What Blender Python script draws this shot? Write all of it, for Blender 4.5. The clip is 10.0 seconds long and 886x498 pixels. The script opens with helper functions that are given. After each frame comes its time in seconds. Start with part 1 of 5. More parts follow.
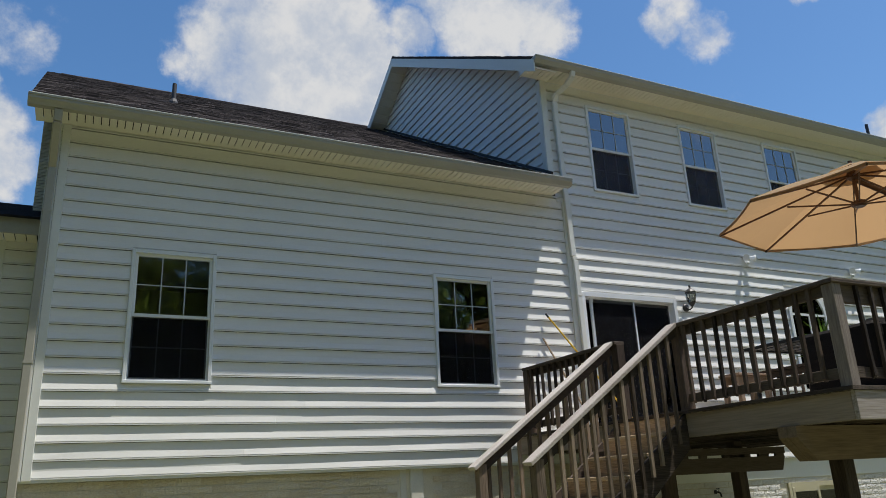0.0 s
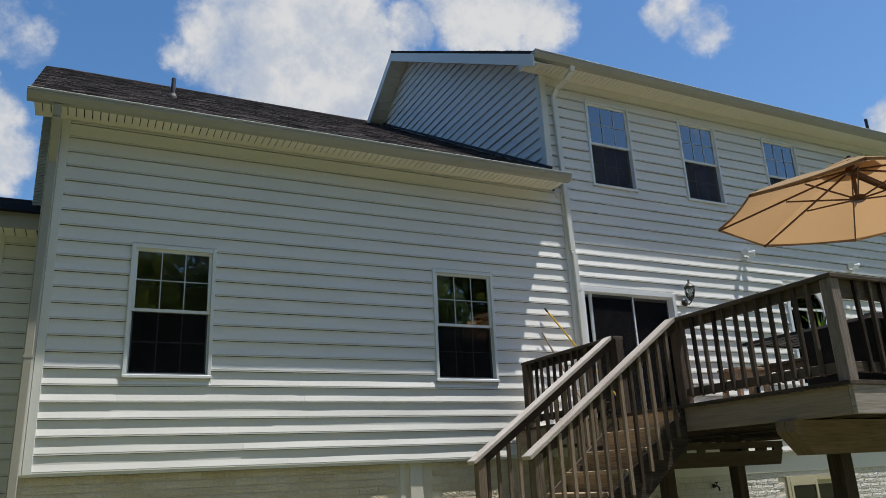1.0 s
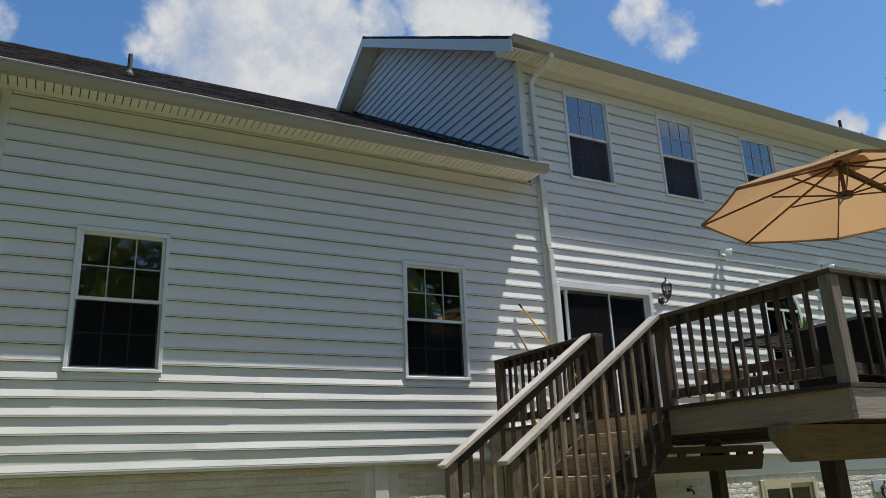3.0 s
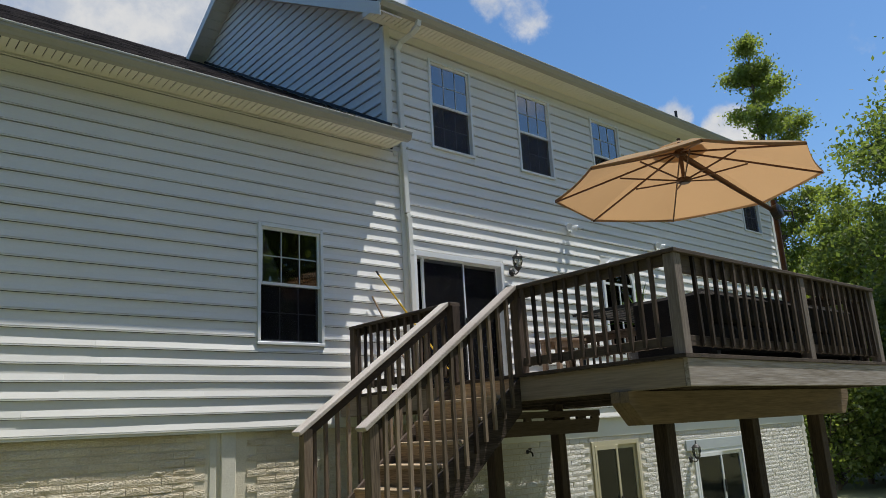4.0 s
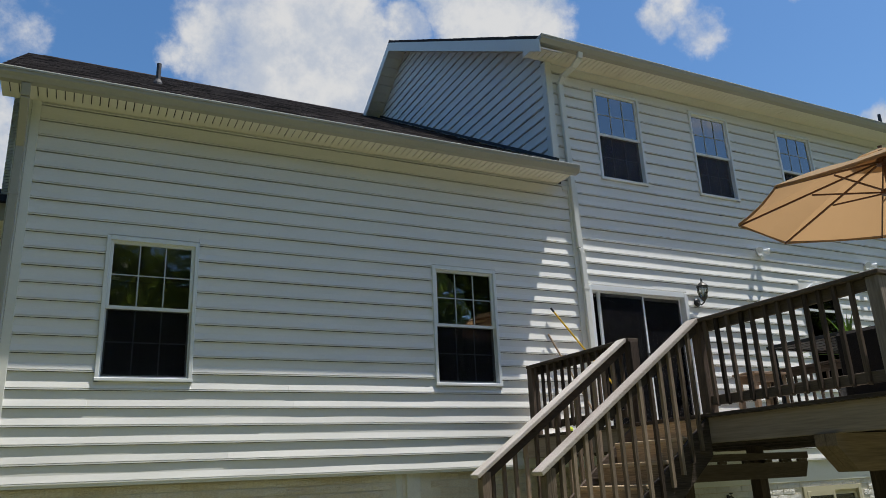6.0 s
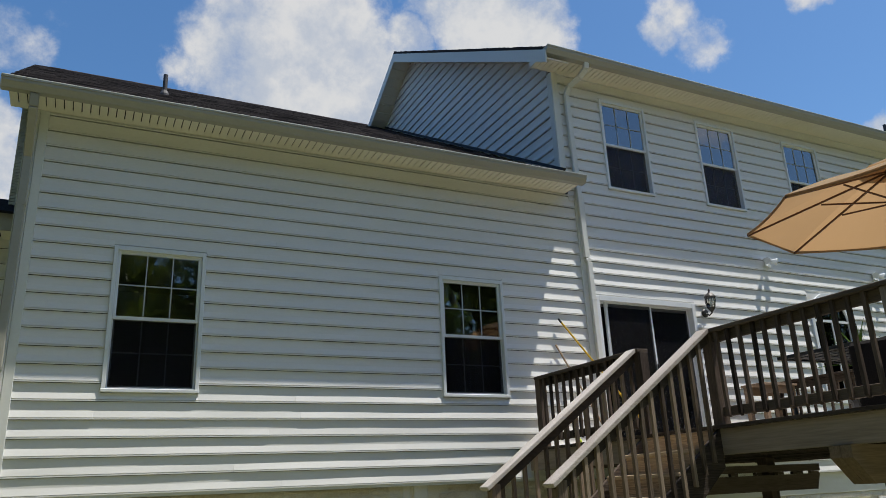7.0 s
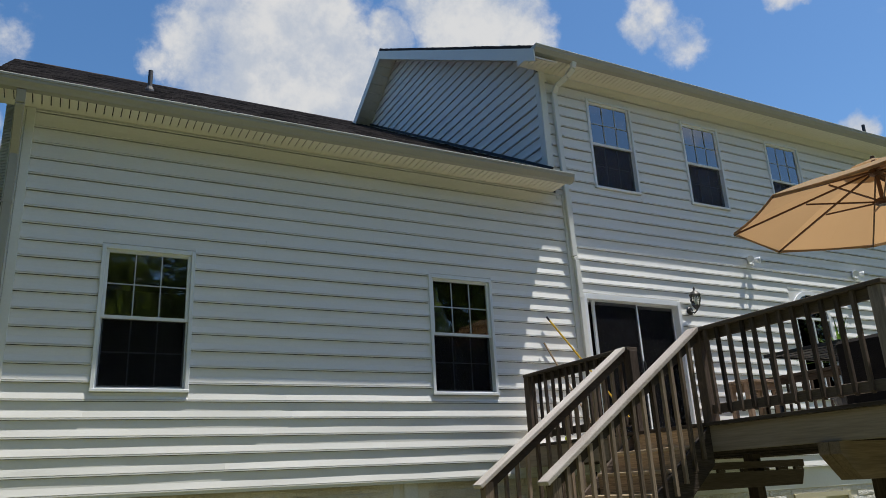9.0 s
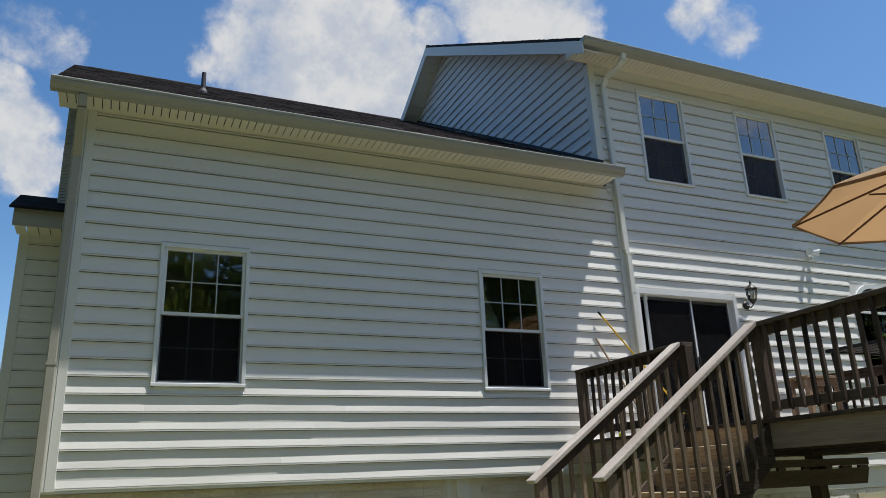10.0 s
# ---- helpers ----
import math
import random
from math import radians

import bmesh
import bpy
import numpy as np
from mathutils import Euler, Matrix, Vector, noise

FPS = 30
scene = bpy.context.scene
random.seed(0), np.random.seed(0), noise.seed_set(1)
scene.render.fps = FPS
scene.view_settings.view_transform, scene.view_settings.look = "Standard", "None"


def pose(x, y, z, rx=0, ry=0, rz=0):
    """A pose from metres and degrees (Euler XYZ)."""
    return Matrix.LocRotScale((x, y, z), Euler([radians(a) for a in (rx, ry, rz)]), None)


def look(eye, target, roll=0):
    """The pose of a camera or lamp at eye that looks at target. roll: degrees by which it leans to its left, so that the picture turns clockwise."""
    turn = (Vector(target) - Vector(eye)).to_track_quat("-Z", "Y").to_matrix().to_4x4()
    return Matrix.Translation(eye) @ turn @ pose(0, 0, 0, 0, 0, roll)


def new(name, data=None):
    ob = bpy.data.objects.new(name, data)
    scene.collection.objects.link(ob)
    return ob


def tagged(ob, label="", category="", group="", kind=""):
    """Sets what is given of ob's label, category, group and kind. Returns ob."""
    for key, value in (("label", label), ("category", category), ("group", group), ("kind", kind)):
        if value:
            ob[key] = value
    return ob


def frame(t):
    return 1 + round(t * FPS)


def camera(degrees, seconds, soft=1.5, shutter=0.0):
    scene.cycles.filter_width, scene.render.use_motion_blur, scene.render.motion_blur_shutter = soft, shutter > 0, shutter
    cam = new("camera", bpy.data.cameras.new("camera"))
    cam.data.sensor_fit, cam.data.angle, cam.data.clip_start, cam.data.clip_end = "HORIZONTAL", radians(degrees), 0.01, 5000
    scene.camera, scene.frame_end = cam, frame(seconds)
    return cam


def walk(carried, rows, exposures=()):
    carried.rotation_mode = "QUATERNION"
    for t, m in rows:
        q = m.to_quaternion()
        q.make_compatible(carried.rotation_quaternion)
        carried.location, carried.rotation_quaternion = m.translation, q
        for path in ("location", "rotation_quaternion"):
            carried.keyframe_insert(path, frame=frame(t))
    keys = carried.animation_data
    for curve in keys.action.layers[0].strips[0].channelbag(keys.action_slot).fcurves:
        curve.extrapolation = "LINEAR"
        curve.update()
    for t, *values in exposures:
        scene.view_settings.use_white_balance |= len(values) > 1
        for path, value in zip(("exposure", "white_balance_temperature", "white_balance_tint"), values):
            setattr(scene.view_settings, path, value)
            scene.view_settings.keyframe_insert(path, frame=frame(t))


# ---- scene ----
cam = camera(61.8, 10.0, soft=0.5)
PATH = [
    (0, (-6.553, -8.795, 1.536), (-5.701, -7.091, 2.143), -2.8),
    (0.5, (-6.551, -8.807, 1.539), (-5.696, -7.102, 2.144), -2.9),
    (1, (-6.558, -8.807, 1.535), (-5.703, -7.099, 2.128), -2.8),
    (1.5, (-6.536, -8.756, 1.526), (-5.68, -7.045, 2.108), -2.8),
    (2, (-6.455, -8.595, 1.539), (-5.6, -6.875, 2.095), -3.1),
    (2.5, (-6.361, -8.417, 1.6), (-5.507, -6.7, 2.165), -3.6),
    (3, (-6.379, -8.323, 1.605), (-5.444, -6.654, 2.188), -2.5),
    (3.2, (-6.392, -8.254, 1.585), (-5.299, -6.68, 2.16), -2.7),
    (4.3, (-6.477, -8.182, 1.65), (-5.194, -6.717, 2.104), -2.9),
    (4.5, (-6.45, -8.193, 1.66), (-5.283, -6.633, 2.115), -2.8),
    (5, (-6.364, -8.148, 1.649), (-5.435, -6.442, 2.126), -2.1),
    (5.5, (-6.327, -8.175, 1.647), (-5.451, -6.452, 2.16), -2.5),
    (6, (-6.326, -8.221, 1.665), (-5.462, -6.518, 2.258), -2.6),
    (7.5, (-6.4, -8.129, 1.666), (-5.545, -6.432, 2.29), -2.6),
    (8, (-6.434, -8.113, 1.671), (-5.565, -6.423, 2.294), -2.6),
    (8.5, (-6.452, -8.101, 1.667), (-5.566, -6.419, 2.286), -2.8),
    (9, (-6.48, -8.131, 1.688), (-5.576, -6.455, 2.299), -3.0),
    (9.5, (-6.516, -8.125, 1.683), (-5.711, -6.4, 2.296), -2.3),
    (10, (-6.515, -8.114, 1.681), (-5.724, -6.381, 2.288), -2.4),
]
walk(cam, [(t, look(eye, target, roll)) for t, eye, target, roll in PATH])

# ---- light ----
SUN_FROM = Vector((0.95, -0.50, 2.90)).normalized()
sun = new("sun", bpy.data.lights.new("sun", "SUN"))
sun.data.energy, sun.data.angle, sun.data.color = 3.0, radians(0.55), (1.0, 0.95, 0.87)
sun.matrix_world = look(SUN_FROM * 60, (0, 0, 0))
scene.view_settings.exposure = 0.90


def sky_world():
    world = bpy.data.worlds.new("sky")
    world.use_nodes = True
    scene.world = world
    nt = world.node_tree
    nt.nodes.clear()
    N, L = nt.nodes.new, nt.links.new
    sky = N("ShaderNodeTexSky")
    sky.sky_type, sky.sun_disc = "NISHITA", False
    sky.sun_elevation = math.asin(SUN_FROM.z)
    sky.sun_rotation = math.atan2(SUN_FROM.x, SUN_FROM.y)
    sky.air_density, sky.dust_density, sky.ozone_density = 1.0, 0.6, 1.6
    co = N("ShaderNodeTexCoord")
    big = N("ShaderNodeTexNoise")
    big.inputs["Scale"].default_value, big.inputs["Detail"].default_value, big.inputs["Roughness"].default_value = 9.0, 6.0, 0.6
    L(co.outputs["Generated"], big.inputs["Vector"])
    sub = N("ShaderNodeVectorMath")
    sub.operation = "SUBTRACT"
    L(big.outputs["Color"], sub.inputs[0])
    sub.inputs[1].default_value = (0.5, 0.5, 0.5)
    warp = N("ShaderNodeVectorMath")
    warp.operation = "MULTIPLY_ADD"
    L(sub.outputs[0], warp.inputs[0])
    warp.inputs[1].default_value = (0.09, 0.09, 0.09)
    L(co.outputs["Generated"], warp.inputs[2])
    unit = N("ShaderNodeVectorMath")
    unit.operation = "NORMALIZE"
    L(warp.outputs[0], unit.inputs[0])
    total = None
    for (dx, dy, dz), wide, much in CLOUDS_HIGH + CLOUDS_SIDE:
        dot = N("ShaderNodeVectorMath")
        dot.operation = "DOT_PRODUCT"
        L(unit.outputs[0], dot.inputs[0])
        dot.inputs[1].default_value = Vector((dx, dy, dz)).normalized()
        rng = N("ShaderNodeMapRange")
        rng.interpolation_type = "SMOOTHSTEP"
        L(dot.outputs["Value"], rng.inputs["Value"])
        rng.inputs["From Min"].default_value = math.cos(radians(wide * 1.85))
        rng.inputs["From Max"].default_value = math.cos(radians(wide * 0.1))
        rng.inputs["To Max"].default_value = much
        if total is None:
            total = rng.outputs[0]
        else:
            mx = N("ShaderNodeMath")
            mx.operation = "MAXIMUM"
            L(total, mx.inputs[0])
            L(rng.outputs[0], mx.inputs[1])
            total = mx.outputs[0]
    # the rest of the sky, out of view, carries added scattered cumulus of the same kind; its cover also brightens the
    # walls
    wide = N("ShaderNodeTexNoise")
    wide.inputs["Scale"].default_value, wide.inputs["Detail"].default_value, wide.inputs["Roughness"].default_value = 2.3, 9.0, 0.6
    L(co.outputs["Generated"], wide.inputs["Vector"])
    fluff = N("ShaderNodeTexNoise")
    fluff.inputs["Scale"].default_value, fluff.inputs["Detail"].default_value, fluff.inputs["Roughness"].default_value = 11.0, 12.0, 0.62
    L(co.outputs["Generated"], fluff.inputs["Vector"])
    scat = N("ShaderNodeMapRange")
    scat.interpolation_type = "SMOOTHSTEP"
    L(wide.outputs[0], scat.inputs["Value"])
    scat.inputs["From Min"].default_value, scat.inputs["From Max"].default_value = 0.52, 0.66
    sep = N("ShaderNodeSeparateXYZ")
    L(co.outputs["Generated"], sep.inputs[0])
    behind = N("ShaderNodeMapRange")
    L(sep.outputs["Y"], behind.inputs["Value"])
    behind.inputs["From Min"].default_value, behind.inputs["From Max"].default_value = 0.3, 0.0
    bm_ = N("ShaderNodeMath")
    bm_.operation = "MULTIPLY"
    L(scat.outputs[0], bm_.inputs[0])
    L(behind.outputs[0], bm_.inputs[1])
    allc = N("ShaderNodeMath")
    allc.operation = "MAXIMUM"
    L(total, allc.inputs[0])
    L(bm_.outputs[0], allc.inputs[1])
    # ragged edges: the field meets a fine noise
    rag = N("ShaderNodeMath")
    rag.operation = "MULTIPLY_ADD"
    L(fluff.outputs[0], rag.inputs[0])
    rag.inputs[1].default_value = 2.6
    rag.inputs[2].default_value = -1.45
    addn = N("ShaderNodeMath")
    addn.operation = "ADD"
    L(allc.outputs[0], addn.inputs[0])
    L(rag.outputs[0], addn.inputs[1])
    cov = N("ShaderNodeMapRange")
    cov.interpolation_type = "SMOOTHSTEP"
    L(addn.outputs[0], cov.inputs["Value"])
    cov.inputs["From Min"].default_value, cov.inputs["From Max"].default_value = 0.15, 1.15
    cov.inputs["To Max"].default_value = 0.97
    tint = N("ShaderNodeMix")
    tint.data_type = "RGBA"
    shade = N("ShaderNodeMapRange")
    shade.interpolation_type = "SMOOTHSTEP"
    L(fluff.outputs[0], shade.inputs["Value"])
    shade.inputs["From Min"].default_value, shade.inputs["From Max"].default_value = 0.40, 0.62
    L(shade.outputs[0], tint.inputs["Factor"])
    tint.inputs["A"].default_value = (*[c * CLOUD * 0.8 for c in (0.88, 0.96, 1.1)], 1)
    tint.inputs["B"].default_value = (*[c * CLOUD for c in (1.0, 1.0, 1.0)], 1)
    mix = N("ShaderNodeMix")
    mix.data_type = "RGBA"
    L(cov.outputs[0], mix.inputs["Factor"])
    deep = N("ShaderNodeHueSaturation")
    deep.inputs["Saturation"].default_value = 1.25
    L(sky.outputs[0], deep.inputs["Color"])
    L(deep.outputs[0], mix.inputs["A"])
    L(tint.outputs["Result"], mix.inputs["B"])
    bg = N("ShaderNodeBackground")
    L(mix.outputs["Result"], bg.inputs["Color"])
    bg.inputs["Strength"].default_value = 0.077
    out = N("ShaderNodeOutputWorld")
    L(bg.outputs[0], out.inputs[0])


CLOUD = 4.9
CLOUDS_HIGH = [
    ((0.13, 0.836, 0.533), 3.0, 1.3), ((0.209, 0.828, 0.521), 4.3, 1.5), ((0.28, 0.813, 0.51), 4.0, 1.5), ((0.144, 0.803, 0.578), 2.3, 1.3), ((0.229, 0.796, 0.56), 3.5, 1.5),
    ((0.349, 0.754, 0.556), 1.5, 1.2), ((0.07, 0.854, 0.515), 1.0, 1.0), ((0.259, 0.843, 0.472), 3.5, 1.5), ((0.424, 0.697, 0.578), 3.1, 1.4), ((0.481, 0.675, 0.56), 2.1, 1.2),
    ((0.378, 0.716, 0.587), 1.8, 1.2), ((0.611, 0.588, 0.531), 1.4, 1.1), ((0.65, 0.562, 0.512), 1.5, 0.9),
]
CLOUDS_SIDE = [
    ((0.622, 0.563, 0.545), 1.5, 1.0), ((0.715, 0.458, 0.535), 1.2, 1.1), ((-0.129, 0.847, 0.515), 1.9, 0.75), ((-0.088, 0.86, 0.503), 1.5, 0.75), ((-0.135, 0.905, 0.405), 2.3, 1.4),
    ((-0.105, 0.92, 0.375), 1.7, 1.3), ((-0.144, 0.882, 0.448), 1.6, 1.1), ((0.801, 0.464, 0.373), 1.1, 1.2), ((0.846, 0.411, 0.338), 1.5, 1.3), ((0.872, 0.261, 0.414), 1.3, 0.7),
]
sky_world()


# ---- materials ----
def material(name, base, rough=0.6, metal=0.0, spread=0.12, coarse=1.5, fine=40.0, bump=0.15, stretch=(1, 1, 1), tone=None, own=0.0, spec=0.5, relief=0.01):
    """base colour varied by a coarse stain and a fine grain; own: how much each piece differs from the next."""
    m = bpy.data.materials.new(name)
    m.use_nodes = True
    nt = m.node_tree
    N, L = nt.nodes.new, nt.links.new
    b = nt.nodes["Principled BSDF"]
    b.inputs["Metallic"].default_value = metal
    b.inputs["Specular IOR Level"].default_value = spec
    co = N("ShaderNodeTexCoord")
    mp = N("ShaderNodeMapping")
    mp.inputs["Scale"].default_value = stretch
    geo = N("ShaderNodeNewGeometry")
    L(geo.outputs["Position"], mp.inputs["Vector"])
    n1, n2 = N("ShaderNodeTexNoise"), N("ShaderNodeTexNoise")
    for n, s, d in ((n1, coarse, 4.0), (n2, fine, 3.0)):
        n.inputs["Scale"].default_value, n.inputs["Detail"].default_value = s, d
        L(mp.outputs[0], n.inputs["Vector"])
    mixf = N("ShaderNodeMath")
    mixf.operation = "MULTIPLY_ADD"
    L(n2.outputs[0], mixf.inputs[0])
    mixf.inputs[1].default_value = 0.5
    half = N("ShaderNodeMath")
    half.operation = "MULTIPLY"
    L(n1.outputs[0], half.inputs[0])
    half.inputs[1].default_value = 0.5
    L(half.outputs[0], mixf.inputs[2])
    value = mixf.outputs[0]
    if own:
        info = N("ShaderNodeObjectInfo")
        isl = N("ShaderNodeMath")
        isl.operation = "ADD"
        L(info.outputs["Random"], isl.inputs[0])
        L(geo.outputs["Random Per Island"], isl.inputs[1])
        frac = N("ShaderNodeMath")
        frac.operation = "FRACT"
        L(isl.outputs[0], frac.inputs[0])
        ad = N("ShaderNodeMath")
        ad.operation = "MULTIPLY_ADD"
        L(frac.outputs[0], ad.inputs[0])
        ad.inputs[1].default_value = own
        sb = N("ShaderNodeMath")
        sb.operation = "SUBTRACT"
        L(value, sb.inputs[0])
        sb.inputs[1].default_value = own / 2
        L(sb.outputs[0], ad.inputs[2])
        value = ad.outputs[0]
    ramp = N("ShaderNodeValToRGB")
    tone = tone or base
    ramp.color_ramp.elements[0].position, ramp.color_ramp.elements[1].position = 0.25, 0.75
    ramp.color_ramp.elements[0].color = (*[c * (1 - spread) for c in tone], 1)
    ramp.color_ramp.elements[1].color = (*[min(1, c * (1 + spread)) for c in base], 1)
    L(value, ramp.inputs[0])
    L(ramp.outputs[0], b.inputs["Base Color"])
    rr = N("ShaderNodeMapRange")
    L(n1.outputs[0], rr.inputs["Value"])
    rr.inputs["To Min"].default_value, rr.inputs["To Max"].default_value = max(0.03, rough - 0.1), min(1, rough + 0.1)
    L(rr.outputs[0], b.inputs["Roughness"])
    if bump:
        bp = N("ShaderNodeBump")
        bp.inputs["Strength"].default_value, bp.inputs["Distance"].default_value = bump, relief
        L(n2.outputs[0], bp.inputs["Height"])
        L(bp.outputs[0], b.inputs["Normal"])
    return m


def glass_material(name, ior=2.0, tint=(0.75, 0.8, 0.8)):
    m = bpy.data.materials.new(name)
    m.use_nodes = True
    nt = m.node_tree
    nt.nodes.clear()
    N, L = nt.nodes.new, nt.links.new
    clear, gloss, mix, fr, out = N("ShaderNodeBsdfTransparent"), N("ShaderNodeBsdfGlossy"), N("ShaderNodeMixShader"), N("ShaderNodeFresnel"), N("ShaderNodeOutputMaterial")
    clear.inputs[0].default_value = (*tint, 1)
    gloss.inputs["Roughness"].default_value = 0.01
    fr.inputs["IOR"].default_value = ior
    wav, bp = N("ShaderNodeTexNoise"), N("ShaderNodeBump")
    wav.inputs["Scale"].default_value = 1.2
    bp.inputs["Strength"].default_value, bp.inputs["Distance"].default_value = 0.12, 0.02
    L(wav.outputs[0], bp.inputs["Height"])
    L(bp.outputs[0], gloss.inputs["Normal"])
    L(fr.outputs[0], mix.inputs[0])
    L(clear.outputs[0], mix.inputs[1])
    L(gloss.outputs[0], mix.inputs[2])
    L(mix.outputs[0], out.inputs[0])
    return m


def screen_material(name, shade=0.009):
    m = bpy.data.materials.new(name)
    m.use_nodes = True
    nt = m.node_tree
    b = nt.nodes["Principled BSDF"]
    b.inputs["Base Color"].default_value = (shade, shade, shade * 1.25, 1)
    b.inputs["Roughness"].default_value = 0.7
    b.inputs["Alpha"].default_value = 0.5
    b.inputs["Specular IOR Level"].default_value = 0.1
    return m


def cloth_material(name, colour):
    m = material(name, colour, rough=0.85, spread=0.07, coarse=2.0, fine=90.0, bump=0.1, spec=0.2)
    nt = m.node_tree
    b = nt.nodes["Principled BSDF"]
    tr, mix = nt.nodes.new("ShaderNodeBsdfTranslucent"), nt.nodes.new("ShaderNodeMixShader")
    tr.inputs[0].default_value = (colour[0] * 1.05, colour[1] * 0.9, colour[2] * 0.75, 1)
    mix.inputs[0].default_value = 0.48
    nt.links.new(b.outputs[0], mix.inputs[1])
    nt.links.new(tr.outputs[0], mix.inputs[2])
    nt.links.new(mix.outputs[0], nt.nodes["Material Output"].inputs[0])
    return m


def leaf_material(name, base):
    m = material(name, base, rough=0.5, spread=0.45, coarse=0.5, fine=6.0, bump=0.0, own=0.5, spec=0.4)
    nt = m.node_tree
    b = nt.nodes["Principled BSDF"]
    tr, mix = nt.nodes.new("ShaderNodeBsdfTranslucent"), nt.nodes.new("ShaderNodeMixShader")
    tr.inputs[0].default_value = (base[0] * 2.4, base[1] * 2.3, base[2] * 1.1, 1)
    mix.inputs[0].default_value = 0.5
    nt.links.new(b.outputs[0], mix.inputs[1])
    nt.links.new(tr.outputs[0], mix.inputs[2])
    nt.links.new(mix.outputs[0], nt.nodes["Material Output"].inputs[0])
    return m


SIDING = material("vinyl_siding", (0.755, 0.755, 0.73), rough=0.5, spread=0.05, coarse=0.7, fine=25.0, bump=0.04, stretch=(1, 1, 2.5), spec=0.35)
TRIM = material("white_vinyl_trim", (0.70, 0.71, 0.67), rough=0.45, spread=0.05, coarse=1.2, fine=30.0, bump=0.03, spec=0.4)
SOFFIT = material("cream_soffit_vinyl", (0.76, 0.73, 0.63), rough=0.55, spread=0.05, coarse=1.0, fine=25.0, bump=0.03)
# Darker than the cream gutter paint: shade on its faces is put in.
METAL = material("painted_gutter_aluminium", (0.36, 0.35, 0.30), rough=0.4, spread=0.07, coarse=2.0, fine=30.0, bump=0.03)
FRAME = material("white_window_vinyl", (0.74, 0.77, 0.79), rough=0.4, spread=0.03, coarse=2.0, fine=30.0, bump=0.02)
# Black so the seams between siding courses carry their shadow in colour.
SHEATH = material("seam_shade_sheathing", (0.03, 0.03, 0.032), rough=0.8, spread=0.1)
# Unseen rooms; their dimness is put into these dark colours.
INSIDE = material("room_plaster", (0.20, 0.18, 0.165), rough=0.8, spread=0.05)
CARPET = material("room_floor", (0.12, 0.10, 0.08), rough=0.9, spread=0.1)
BRICK = material("painted_rockface_brick", (0.74, 0.69, 0.575), rough=0.8, spread=0.14, coarse=1.4, fine=48.0, bump=1.0, own=0.14, tone=(0.66, 0.55, 0.37), stretch=(1, 1, 1.8), relief=0.028)
BRICK_WHITE = material("white_painted_brick", (0.80, 0.79, 0.75), rough=0.8, spread=0.1, coarse=1.4, fine=48.0, bump=1.0, own=0.12, tone=(0.72, 0.70, 0.65), stretch=(1, 1, 1.8), relief=0.028)
MORTAR = material("painted_mortar", (0.68, 0.63, 0.51), rough=0.9, spread=0.15, coarse=5.0, fine=60.0, bump=0.5)
RENDER = material("smooth_painted_masonry", (0.68, 0.66, 0.58), rough=0.7, spread=0.1, coarse=3.0, fine=40.0, bump=0.2)
SHINGLE = material("asphalt_shingle", (0.055, 0.047, 0.046), rough=0.95, spread=0.4, coarse=3.0, fine=120.0, bump=0.5, own=0.6, tone=(0.026, 0.024, 0.025), spec=0.1)
FLASH = material("black_flashing", (0.02, 0.02, 0.022), rough=0.6, spread=0.2)
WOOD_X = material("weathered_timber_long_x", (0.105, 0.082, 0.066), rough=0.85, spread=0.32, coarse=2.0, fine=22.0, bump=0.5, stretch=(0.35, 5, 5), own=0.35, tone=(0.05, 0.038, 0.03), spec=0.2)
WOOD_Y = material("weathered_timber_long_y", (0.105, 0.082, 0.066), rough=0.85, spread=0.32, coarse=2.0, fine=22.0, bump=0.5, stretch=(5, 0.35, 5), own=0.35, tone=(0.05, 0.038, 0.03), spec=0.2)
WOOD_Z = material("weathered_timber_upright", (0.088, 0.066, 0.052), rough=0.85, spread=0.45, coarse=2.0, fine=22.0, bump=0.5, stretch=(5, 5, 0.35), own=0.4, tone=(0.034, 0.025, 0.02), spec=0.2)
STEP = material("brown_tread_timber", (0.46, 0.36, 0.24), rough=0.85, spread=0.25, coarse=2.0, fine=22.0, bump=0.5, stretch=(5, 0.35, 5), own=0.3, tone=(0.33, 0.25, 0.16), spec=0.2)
# Boards raised pale so that they bounce sunlight onto the house wall.
DECKING = material("pale_bounce_deck_boards", (0.50, 0.46, 0.41), rough=0.85, spread=0.2, coarse=2.0, fine=22.0, bump=0.4, stretch=(0.35, 5, 5), own=0.3, tone=(0.40, 0.36, 0.31), spec=0.2)
BEAM = material("brown_beam_timber", (0.19, 0.138, 0.09), rough=0.85, spread=0.4, coarse=4.0, fine=16.0, bump=0.3, stretch=(0.3, 6, 6), tone=(0.17, 0.13, 0.09), spec=0.2)
# Front railing posts: the sun on them is painted as paler timber.
POST = material("sunlit_post_timber", (0.23, 0.195, 0.17), rough=0.85, spread=0.35, coarse=3.0, fine=22.0, bump=0.5, stretch=(5, 5, 0.35), own=0.25, tone=(0.15, 0.12, 0.1), spec=0.2)
# Lighter copy of the weathered upright timber, with sunlight put into it.
STAIR_BAR = material("sunlit_stair_timber", (0.21, 0.163, 0.12), rough=0.85, spread=0.45, coarse=2.0, fine=22.0, bump=0.5, stretch=(5, 5, 0.35), own=0.5, tone=(0.095, 0.07, 0.052), spec=0.2)
# Shade beneath the stair handrail is put into this dark colour.
RAIL_DARK = material("shaded_rail_timber", (0.06, 0.047, 0.038), rough=0.85, spread=0.35, coarse=2.0, fine=22.0, bump=0.5, stretch=(0.5, 4, 2), tone=(0.035, 0.027, 0.022), spec=0.2)
